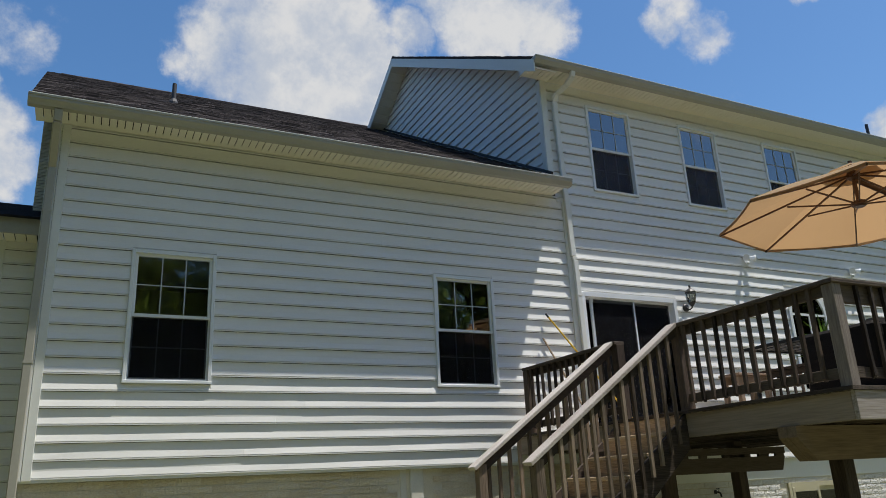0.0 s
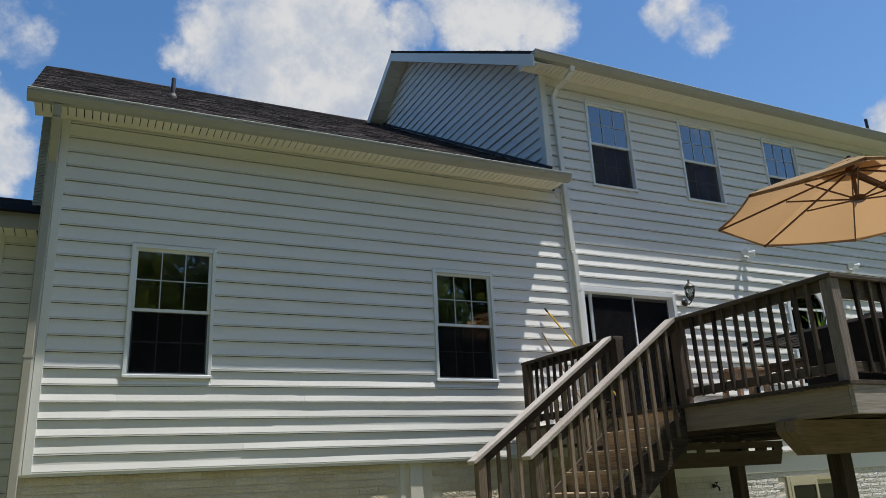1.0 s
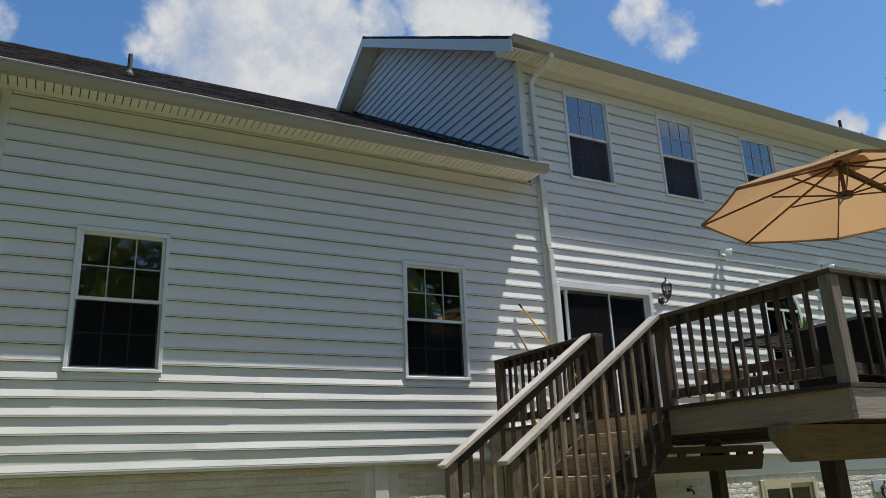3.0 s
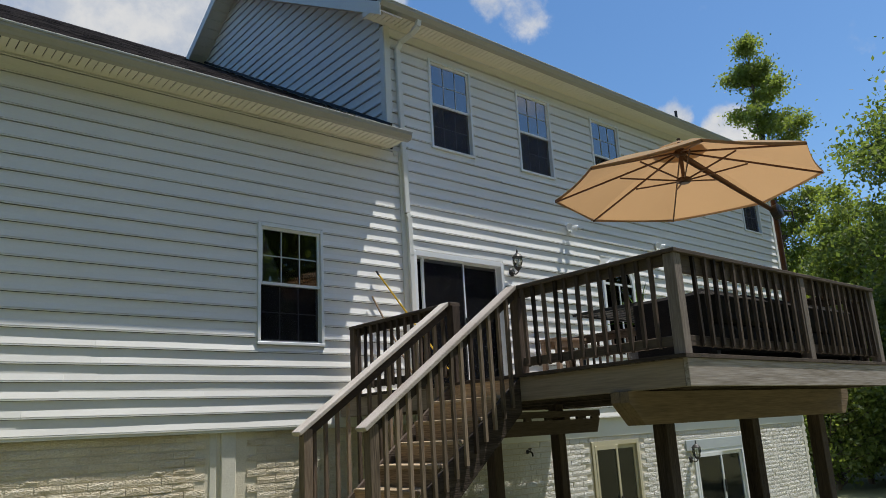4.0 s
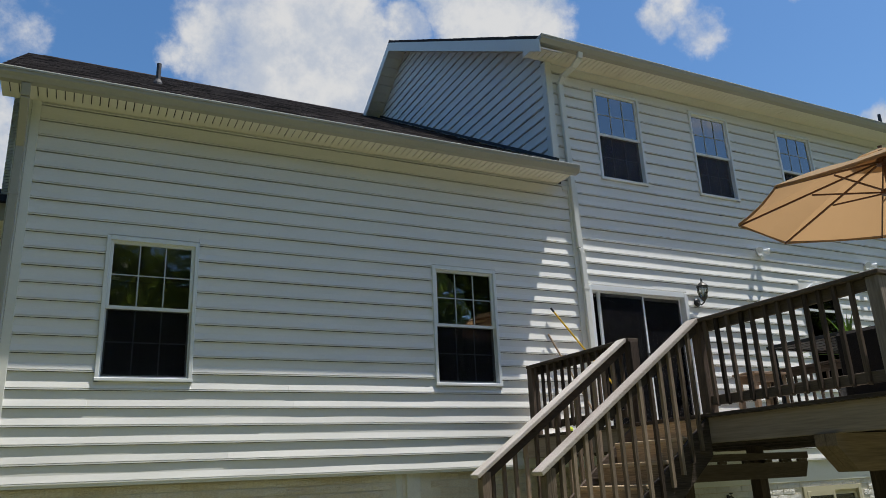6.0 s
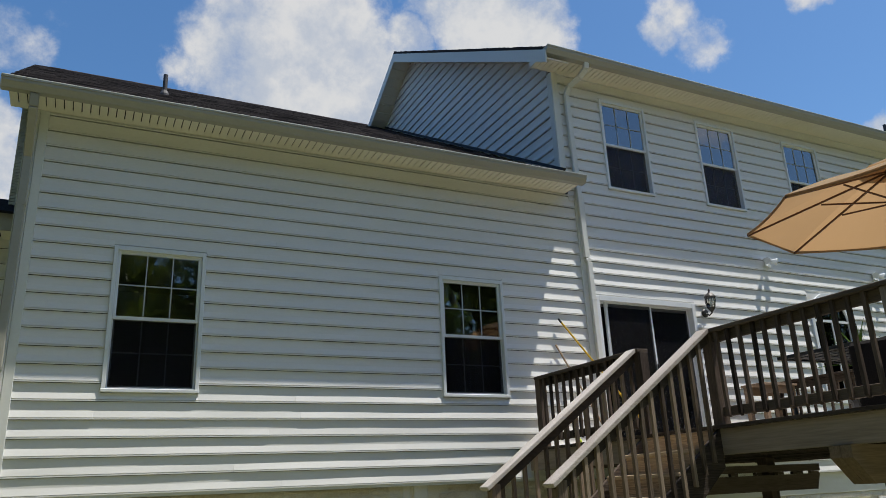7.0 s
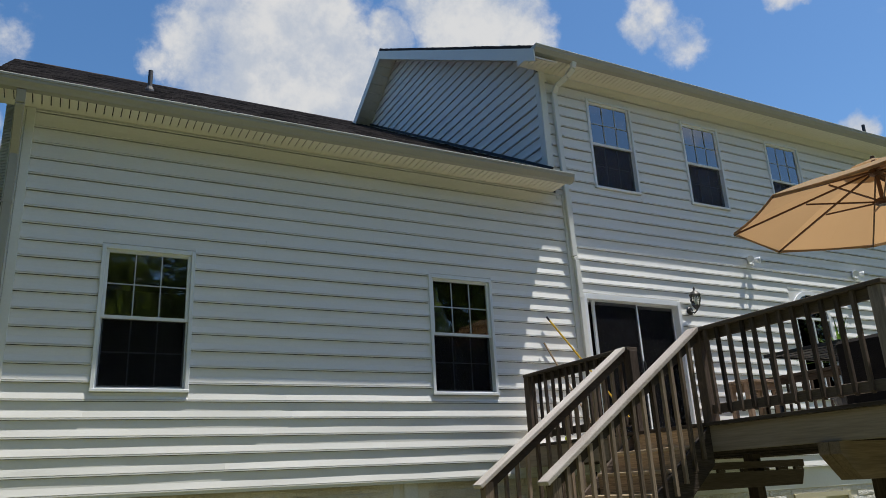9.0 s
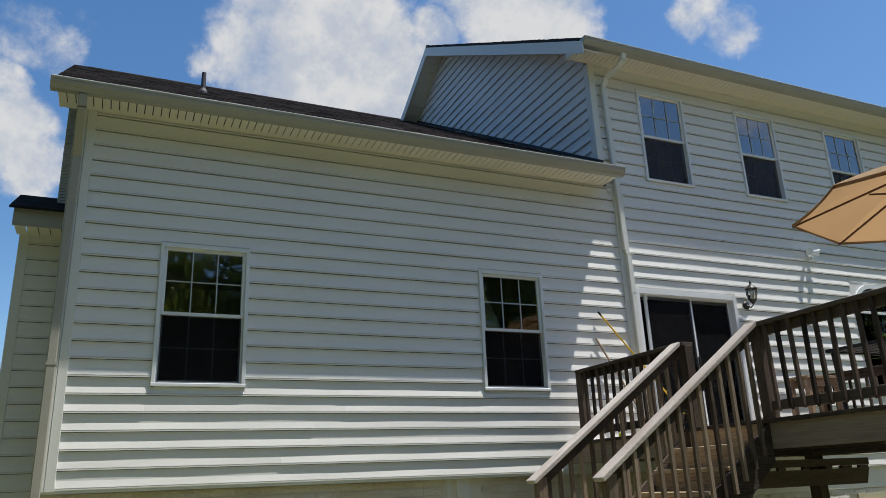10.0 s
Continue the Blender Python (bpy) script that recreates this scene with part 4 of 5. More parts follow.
def railing(label, a, b, out, posts, bal, pitch=0.127, deep=0.088):
    """A run of railing from a to b (points on the plan); out: the side that carries the balusters."""
    a, b, out = Vector((*a, 0)), Vector((*b, 0)), Vector((*out, 0))
    long_y = abs(b.y - a.y) > abs(b.x - a.x)
    wood = WOOD_Y if long_y else WOOD_X
    r = thing("deck_railing", (a.x, a.y, DZ), label, "railing", "deck railings")
    rel = b - a
    d = rel.normalized()
    top = RAIL - DZ
    lift = Vector((0, 0, 1))
    part("rail_cap", beam(bmesh.new(), lift * (top - 0.018) - d * (0.04 if posts[0] >= 0 else 0.166), rel + lift * (top - 0.018) + d * 0.04, 0.14, 0.036, bevel=0.005), wood, r, "flat weathered cap board")
    part("top_rail", beam(bmesh.new(), lift * (top - 0.038 - deep / 2), rel + lift * (top - 0.038 - deep / 2), 0.036, deep, bevel=0.004), wood, r)
    part("bottom_rail", beam(bmesh.new(), lift * 0.115, rel + lift * 0.115, 0.036, 0.085, bevel=0.004), wood, r)
    for k in posts:
        p = d * k
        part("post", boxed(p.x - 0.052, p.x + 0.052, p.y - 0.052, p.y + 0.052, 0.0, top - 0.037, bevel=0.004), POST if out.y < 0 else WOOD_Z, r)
    n = int(rel.length / pitch)
    turn = math.atan2(out.y, out.x) + math.pi / 2
    for i in range(1, n):
        k = rel.length * i / n
        if min(abs(k - q) for q in posts) < 0.07:
            continue
        p = d * k + out * 0.038
        share("baluster", bal, r, (p.x, p.y, 0.06), (random.uniform(-0.012, 0.012), random.uniform(-0.012, 0.012), turn + random.uniform(-0.05, 0.05)))
    return r


def railings():
    bal = baluster_mesh(0.80)
    railing("weathered deck railing beside the house wall", (DX0 + 0.062, -0.30), (DX0 + 0.062, -2.20), (-1, 0), (0.0, 1.90), bal)
    railing("weathered deck railing with square balusters above the stairs", (DX0 + 0.062, -3.16), (DX0 + 0.062, -4.88), (-1, 0), (0.0,), bal)
    railing("weathered front deck railing with square balusters", (DX0 + 0.156, -4.935), (2.99, -4.935), (0, -1), (-0.094, 2.18, 4.0), bal, 0.156, 0.15)
    railing("weathered side deck railing at the far end", (3.0, -4.86), (3.0, -0.30), (1, 0), (0.1, 2.2, 4.5), bal)


def stairs():
    s = thing("deck_stairs", (DX0, -2.65, rise(-3, -2.65)), "weathered timber stairs that climb to the deck", "stairs", kind="structure")
    o = Vector(s.location)
    ya, yb = -3.14, -2.16
    run, rz = 0.25, 0.193
    for i in range(1, 8):
        x, z = DX0 - (i - 1) * run, DZ - i * rz
        for k in range(2):
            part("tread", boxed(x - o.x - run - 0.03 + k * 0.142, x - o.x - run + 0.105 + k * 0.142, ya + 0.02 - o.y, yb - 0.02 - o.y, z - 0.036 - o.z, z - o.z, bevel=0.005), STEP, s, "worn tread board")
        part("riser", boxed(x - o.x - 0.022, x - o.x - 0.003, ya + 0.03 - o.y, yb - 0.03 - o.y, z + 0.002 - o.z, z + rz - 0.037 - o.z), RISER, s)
    part("riser", boxed(-7 * run - 0.022, -7 * run - 0.003, ya + 0.03 - o.y, yb - 0.03 - o.y, DZ - 8 * rz - o.z, DZ - 7 * rz - 0.037 - o.z), RISER, s)
    for y in (ya - 0.02, yb + 0.02):
        bm = bmesh.new()
        p0, p1 = (DX0 + 0.0, DZ - 0.03), (DX0 - 7 * run - 0.08, DZ - 0.03 - (7 * run + 0.08) * rz / run)
        prof = [p0, p1, (p1[0], p1[1] - 0.18), (DX0 - 7 * run + 0.22, p1[1] - 0.18), (DX0 + 0.0, DZ - 0.36)]
        a = [bm.verts.new((x - o.x, y - 0.019 - o.y, z - o.z)) for x, z in prof]
        b = [bm.verts.new((x - o.x, y + 0.019 - o.y, z - o.z)) for x, z in prof]
        for i in range(5):
            bm.faces.new((a[i], a[(i + 1) % 5], b[(i + 1) % 5], b[i]))
        bm.faces.new(a)
        bm.faces.new(b[::-1])
        part("stringer", bm, WOOD_X, s)
        top, foot = Vector((DX0 - 0.0, y, RAIL - 0.01)) - o, Vector((-3.03, y, 1.67)) - o
        cap = part("handrail", beam(bmesh.new(), top, foot, 0.14, 0.038, bevel=0.005), CAP, s, "weathered flat handrail with sunlight painted into its pale colour")
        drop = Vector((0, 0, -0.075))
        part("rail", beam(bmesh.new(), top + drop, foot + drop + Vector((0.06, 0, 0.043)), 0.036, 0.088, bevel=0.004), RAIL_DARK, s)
        sl = (top.z - foot.z) / (top.x - foot.x)
        zt = foot.z + (-2.93 - o.x - foot.x) * sl
        part("newel_post", boxed(-2.976 - o.x, -2.884 - o.x, y - 0.046 - o.y, y + 0.046 - o.y, -0.1, zt - 0.03, bevel=0.005), STAIR_BAR, s)
        out = -1 if y < -2.65 else 1
        x = -1.32
        while x > -2.86:
            bottom = DZ - 0.21 + (x - DX0) * rz / run
            h = (foot.z + o.z + (x - o.x - foot.x) * sl) - 0.03 - bottom
            yy = y + out * 0.038
            bm = beam(bmesh.new(), (x - o.x, yy - o.y, bottom - o.z), (x - o.x + random.uniform(-0.004, 0.004), yy - o.y, bottom + h - o.z), 0.032, 0.032, up=(0, 1, 0))
            part("baluster", bm, STAIR_BAR, s)
            x -= 0.125


deck()
railings()
stairs()


# ---- things on the deck ----
def umbrella():
    c, R, rot, drop = Vector((1.6, -3.6, 4.9)), 1.6, 2.228, 0.5
    foot = Vector((2.88, -4.08, DZ))
    u = thing("cantilever_umbrella", foot, "open tan canvas cantilever umbrella with brown ribs", "umbrella")
    k = c - foot
    tip = [k + Vector((R * math.cos(rot - i * math.pi / 4), R * math.sin(rot - i * math.pi / 4), -drop)) for i in range(8)]
    bm = bmesh.new()
    n, m = 8, 6
    rings = []
    for j in range(1, n + 1):
        f = j / n
        row = []
        for i in range(8):
            a, b = tip[i], tip[(i + 1) % 8]
            for q in range(m):
                g = q / m
                p = k.lerp(a.lerp(b, g), f)
                sag = math.sin(math.pi * g) * f
                p = p + (k - p) * 0.018 * sag
                p.z += 0.05 * math.sin(math.pi * f) - 0.035 * sag
                row.append(bm.verts.new(p + Vector((0, 0, 0.02))))
        rings.append(row)
    peak = bm.verts.new(k + Vector((0, 0, 0.03)))
    L = 8 * m
    for i in range(L):
        bm.faces.new((peak, rings[0][i], rings[0][(i + 1) % L]))
        for r0, r1 in zip(rings, rings[1:]):
            bm.faces.new((r0[i], r1[i], r1[(i + 1) % L], r0[(i + 1) % L]))
    canopy = part("canopy", bm, CANOPY, u, "tan canvas canopy of eight gores")
    # short hem hanging at the rim
    bm = bmesh.new()
    edge = [(tip[i].lerp(tip[(i + 1) % 8], q / m)) for i in range(8) for q in range(m)]
    edge = [p + (k - p) * 0.018 * math.sin(math.pi * (j % m) / m) + Vector((0, 0, 0.016 - 0.02 * math.sin(math.pi * (j % m) / m))) for j, p in enumerate(edge)]
    up_ = [bm.verts.new(p) for p in edge]
    dn = [bm.verts.new(p + Vector((0, 0, -0.035))) for p in edge]
    for i in range(L):
        bm.faces.new((up_[i], up_[(i + 1) % L], dn[(i + 1) % L], dn[i]))
    bmesh.ops.solidify(bm, geom=bm.faces[:], thickness=0.004)
    part("hem", bm, CANOPY, canopy)
    # vent cap over the peak
    bm = bmesh.new()
    q0 = [bm.verts.new(k + Vector((0.34 * math.cos(rot - i * math.pi / 4), 0.34 * math.sin(rot - i * math.pi / 4), -0.02))) for i in range(8)]
    pk = bm.verts.new(k + Vector((0, 0, 0.12)))
    for i in range(8):
        bm.faces.new((q0[i], q0[(i + 1) % 8], pk))
    part("vent", bm, CANOPY, canopy)
    low = k + Vector((0, 0, -0.42))
    part("hub", lathe(bmesh.new(), [(0.05, -0.10), (0.075, -0.08), (0.075, -0.03), (0.05, 0.0)], at=k), BRONZE, u)
    part("runner", lathe(bmesh.new(), [(0.06, -0.03), (0.09, -0.01), (0.09, 0.03), (0.05, 0.05)], at=low), BRONZE, u)
    part("centre_pole", tube(bmesh.new(), [k + Vector((0, 0, 0.14)), low], 0.024), BRONZE, u)
    for p in tip:
        rib = part("rib", beam(bmesh.new(), k + Vector((0, 0, -0.04)), p + Vector((0, 0, -0.012)), 0.016, 0.021), BRONZE, u)
        mid = k.lerp(p, 0.48) + Vector((0, 0, -0.05))
        part("strut", beam(bmesh.new(), low, mid, 0.013, 0.018), BRONZE, rib)
    joint = Vector((2.85, -4.10, 4.13)) - foot
    part("mast", tube(bmesh.new(), [Vector((0, 0, 0.02)), joint + Vector((-0.01, 0, 0.16))], 0.034, 12), BRONZE, u)
    part("arm", tube(bmesh.new(), [joint + Vector((-0.05, 0, 0.02)), k + Vector((0, 0, -0.10))], 0.030, 10), BRONZE, u)
    bm = lathe(bmesh.new(), [(0.06, -0.06), (0.10, -0.045), (0.10, 0.045), (0.06, 0.06)], seg=18)
    bmesh.ops.transform(bm, matrix=Matrix.Translation(joint + Vector((-0.02, -0.03, 0.0))) @ Matrix.Rotation(radians(80), 4, "X"), verts=bm.verts[:])
    crank = part("tilt_joint", bm, BLACK, u, "round black tilt joint")
    part("crank_handle", tube(bmesh.new(), [joint + Vector((0, -0.10, 0)), joint + Vector((0.02, -0.2, -0.03)), joint + Vector((0.02, -0.2, -0.16))], 0.012), BLACK, crank)
    for a in (0, 90):
        bm = boxed(-0.5, 0.5, -0.04, 0.04, 0.0, 0.05 + a * 0.0001, bevel=0.006)
        bmesh.ops.rotate(bm, cent=(0, 0, 0), matrix=Matrix.Rotation(radians(a + 45), 3, "Z"), verts=bm.verts[:])
        bmesh.ops.scale(bm, vec=(0.18, 0.5, 1), verts=bm.verts[:])
        part("base_bar", bm, BLACK, u)


def patio_table():
    t = thing("patio_table", (0.98, -3.2, DZ), "black metal patio table with a slatted top on the deck", "table")
    bm = bmesh.new()
    for a in ((-0.75, 0.75, -0.45, -0.41, 0.70, 0.735), (-0.75, 0.75, 0.41, 0.45, 0.70, 0.735), (-0.75, -0.71, -0.41, 0.41, 0.70, 0.735), (0.71, 0.75, -0.41, 0.41, 0.70, 0.735)):
        box(bm, *a, bevel=0.004)
    part("top_frame", bm, BLACK, t)
    for i in range(9):
        x = -0.66 + i * 0.165
        part("top_slat", boxed(x - 0.065, x + 0.065, -0.409, 0.409, 0.712, 0.73), BLACK, t)
    for sx in (-0.7, 0.7):
        for sy in (-0.4, 0.4):
            part("leg", tube(bmesh.new(), [(sx, sy, 0.70), (sx * 0.97, sy * 0.97, 0.0)], 0.02), BLACK, t)


def patio_chair():
    c = thing("patio_chair", (2.2, -3.3, DZ), "dark wicker patio chair beside the table on the deck", "chair")
    bm = boxed(-0.27, 0.27, -0.27, 0.27, 0.36, 0.44, bevel=0.02)
    part("seat", bm, DARK, c)
    bm = boxed(-0.27, 0.27, 0.20, 0.27, 0.46, 0.98, bevel=0.025)
    for v in bm.verts:
        v.co.y += (v.co.z - 0.46) * 0.22
    part("backrest", bm, DARK, c)
    for s in (-1, 1):
        part("armrest", tube(bmesh.new(), [(s * 0.28, -0.25, 0.0), (s * 0.29, -0.27, 0.58), (s * 0.29, -0.2, 0.64), (s * 0.29, 0.15, 0.64), (s * 0.28, 0.30, 0.70)], 0.022), DARK, c)
        part("leg", tube(bmesh.new(), [(s * 0.24, 0.24, 0.36), (s * 0.25, 0.30, 0.0)], 0.02), DARK, c)
        part("side_panel", boxed(s * 0.27 - 0.008, s * 0.27 + 0.008, -0.25, 0.25, 0.06, 0.40), DARK, c)
    c.matrix_basis = pose(2.15, -3.2, DZ, 0, 0, -94)


def outdoor_sofa():
    f = thing("outdoor_sofa", (1.22, -4.42, DZ), "long dark wicker outdoor sofa with black cushions against the front railing", "sofa")
    part("base", boxed(-1.55, 1.55, -0.36, 0.40, 0.08, 0.32, bevel=0.02), DARK, f)
    bm = boxed(-1.55, 1.55, -0.40, -0.30, 0.33, 0.60, bevel=0.03)
    part("back_frame", bm, DARK, f)
    for s in (-1, 1):
        part("arm", boxed(s * 1.62 - 0.07, s * 1.62 + 0.07, -0.38, 0.38, 0.02, 0.60, bevel=0.03), DARK, f)
        for y in (-0.3, 0.3):
            part("foot", boxed(s * 1.45 - 0.03, s * 1.45 + 0.03, y - 0.03, y + 0.03, 0.0, 0.079), BLACK, f)
    for k in range(4):
        x = -1.16 + k * 0.772
        part("seat_cushion", boxed(x - 0.375, x + 0.375, -0.28, 0.40, 0.325, 0.45, bevel=0.035), CUSHION, f)
        bm = boxed(x - 0.37, x + 0.37, -0.28, -0.12, 0.455, 0.655, bevel=0.045)
        for v in bm.verts:
            v.co.y -= (v.co.z - 0.455) * 0.12
        part("back_cushion", bm, CUSHION, f)


def plant():
    p = thing("potted_plant", (2.3, -2.25, DZ), "spiky-leaved plant in a grey pot on the deck", "potted plant")
    part("pot", lathe(bmesh.new(), [(0.14, 0), (0.20, 0.36), (0.215, 0.36), (0.215, 0.41), (0.185, 0.41), (0.18, 0.34)]), POT, p)
    part("stem", tube(bmesh.new(), [(0, 0, 0.3), (0.01, 0, 0.95)], 0.03, 8, 0.02), BARK, p)
    rng = random.Random(3)
    for i in range(34):
        a, lift, ln = rng.uniform(0, 6.28), rng.uniform(0.25, 1.35), rng.uniform(0.4, 0.62)
        bm = bmesh.new()
        base = Vector((0.01, 0, rng.uniform(0.78, 0.97)))
        d = Vector((math.cos(a) * math.cos(lift), math.sin(a) * math.cos(lift), math.sin(lift)))
        side = d.cross(Vector((0, 0, 1))).normalized()
        prev = None
        for j in range(5):
            f = j / 4
            q = base + d * ln * f + Vector((0, 0, -0.22 * f * f * ln))
            w = 0.022 * (1 - f) + 0.001
            cur = (bm.verts.new(q - side * w), bm.verts.new(q + Vector((0, 0, -0.006))), bm.verts.new(q + side * w))
            if prev:
                bm.faces.new((prev[0], prev[1], cur[1], cur[0]))
                bm.faces.new((prev[1], prev[2], cur[2], cur[1]))
            prev = cur
        part("leaf", bm, BLADE, p)


def side_table():
    b = thing("wooden_side_table", (2.55, -0.62, DZ), "reddish-brown slatted wooden side table against the house wall", "side table")
    for i in range(3):
        part("top_board", boxed(-0.34, 0.34, -0.21 + i * 0.137, -0.08 + i * 0.137, 0.765, 0.80, bevel=0.004), CEDAR, b)
    for x in (-0.32, 0.25):
        for y in (-0.18, 0.10):
            part("leg", boxed(x, x + 0.07, y, y + 0.07, 0, 0.764, bevel=0.004), CEDAR, b)
    part("apron", boxed(-0.25, 0.25, -0.172, -0.14, 0.66, 0.763), CEDAR, b)
    part("apron", boxed(-0.25, 0.25, 0.13, 0.162, 0.66, 0.763), CEDAR, b)
    for i in range(4):
        part("shelf_slat", boxed(-0.32, 0.32, -0.16 + i * 0.085, -0.10 + i * 0.085, 0.22, 0.245), CEDAR, b)


def wall_lantern(at, label):
    l = thing("wall_lantern", at, label, "wall lamp", "wall lanterns")
    bm = lathe(bmesh.new(), [(0.065, 0), (0.065, 0.012), (0.05, 0.025), (0.02, 0.03)], seg=18)
    bmesh.ops.transform(bm, matrix=Matrix.Translation((0, -0.0, -0.28)) @ Matrix.Rotation(radians(90), 4, "X"), verts=bm.verts[:])
    part("backplate", bm, BLACK, l)
    part("bracket", tube(bmesh.new(), [(0, -0.02, -0.28), (0, -0.09, -0.33), (0, -0.15, -0.30), (0, -0.15, -0.24)], 0.011), BLACK, l)
    part("base", lathe(bmesh.new(), [(0.012, -0.29), (0.03, -0.27), (0.055, -0.235), (0.06, -0.225)], at=(0, -0.15, 0)), BLACK, l)
    part("globe", lathe(bmesh.new(), [(0.050, -0.224), (0.076, -0.13), (0.070, -0.065)], at=(0, -0.15, 0)), LAMP_GLASS, l, "clear glass lantern panes")
    for i in range(6):
        a = i * math.pi / 3
        q = lambda r, z: (r * math.cos(a), -0.15 + r * math.sin(a), z)
        part("cage_bar", tube(bmesh.new(), [q(0.055, -0.228), q(0.080, -0.13), q(0.073, -0.062)], 0.005, 6), BLACK, l)
    part("roof_cap", lathe(bmesh.new(), [(0.085, -0.066), (0.088, -0.055), (0.055, -0.015), (0.02, 0.01), (0.012, 0.03), (0.018, 0.045), (0.004, 0.075)], at=(0, -0.15, 0)), BLACK, l)
    part("bulb", lathe(bmesh.new(), [(0.008, -0.22), (0.016, -0.18), (0.016, -0.14), (0.003, -0.11)], at=(0, -0.15, 0), seg=10), FRAME, l)


def flood_light(at):
    f = thing("flood_light", at, "small white twin floodlight on the siding", "floodlight", "floodlights under the upper floor")
    part("mount", boxed(-0.05, 0.05, -0.04, -0.012, -0.06, 0.06, bevel=0.008), FRAME, f)
    for s in (-1, 1):
        bm = lathe(bmesh.new(), [(0.022, 0.0), (0.03, 0.03), (0.055, 0.10), (0.055, 0.12), (0.045, 0.12)], seg=14)
        bmesh.ops.transform(bm, matrix=Matrix.Translation((s * 0.05, -0.05, 0.02)) @ Matrix.Rotation(radians(s * 35), 4, "Z") @ Matrix.Rotation(radians(105), 4, "X"), verts=bm.verts[:])
        part("lamp_head", bm, FRAME, f)
    part("sensor", boxed(-0.025, 0.025, -0.09, -0.04, -0.10, -0.055, bevel=0.01), FRAME, f)


def poles():
    b = thing("broom", (0.46, -0.50, DZ), "yellow-handled broom leaning on the house wall", "broom")
    part("handle", tube(bmesh.new(), [Vector((-0.56, -0.055, 3.80)) - b.location, (0, 0, 0.10)], 0.013), YELLOW, b)
    part("grip", tube(bmesh.new(), [Vector((-0.575, -0.049, 3.825)) - b.location, Vector((-0.54, -0.063, 3.767)) - b.location], 0.0145), BLACK, b)
    part("head", boxed(-0.14, 0.14, -0.03, 0.03, 0.0, 0.11, bevel=0.01), BLACK, b)
    s = thing("wooden_stick", (-0.25, -0.55, DZ), "bare wooden tool handle leaning on the house wall", "tool handle")
    part("shaft", tube(bmesh.new(), [(0, 0, 0.0), Vector((-0.66, -0.055, 3.46)) - s.location], 0.013), STICK, s)
    part("ferrule", tube(bmesh.new(), [(0, 0, 0.0), (-0.02, 0.02, 0.07)], 0.016), BLACK, s)


def hose_tap(at):
    t = thing("hose_tap", at, "small dark garden tap on the painted brick basement wall", "tap")
    part("flange", boxed(-0.03, 0.03, -0.008, 0.004, -0.03, 0.03, bevel=0.006), BLACK, t)
    part("spout", tube(bmesh.new(), [(0, 0, 0), (0, -0.07, 0), (0, -0.10, -0.02), (0, -0.11, -0.07)], 0.013), BLACK, t)
    part("handle", tube(bmesh.new(), [(-0.03, -0.06, 0.045), (0.03, -0.06, 0.045)], 0.009), BLACK, t)
    part("stem", tube(bmesh.new(), [(0, -0.06, 0.0), (0, -0.06, 0.045)], 0.007), BLACK, t)


def deck_ball(at):
    b = thing("ball", at, "small lime-green play ball on the deck boards", "ball")
    prof = [(0.036 * math.cos(a), 0.036 + 0.036 * math.sin(a)) for a in (radians(d) for d in range(-80, 81, 20))]
    part("skin", lathe(bmesh.new(), prof), LIME, b, smooth=True)


umbrella()
patio_table()
patio_chair()
outdoor_sofa()
plant()
side_table()
wall_lantern((2.17, -0.012, 4.36), "black coach lantern with clear glass beside the patio door")
wall_lantern((6.86, 0.060, 1.12), "black coach lantern with clear glass on the brick basement wall")
flood_light((3.72, 0, 5.04))
flood_light((6.47, 0, 5.03))
poles()
hose_tap((2.275, 0.048, 1.244))
deck_ball((-1.0, -0.83, DZ))


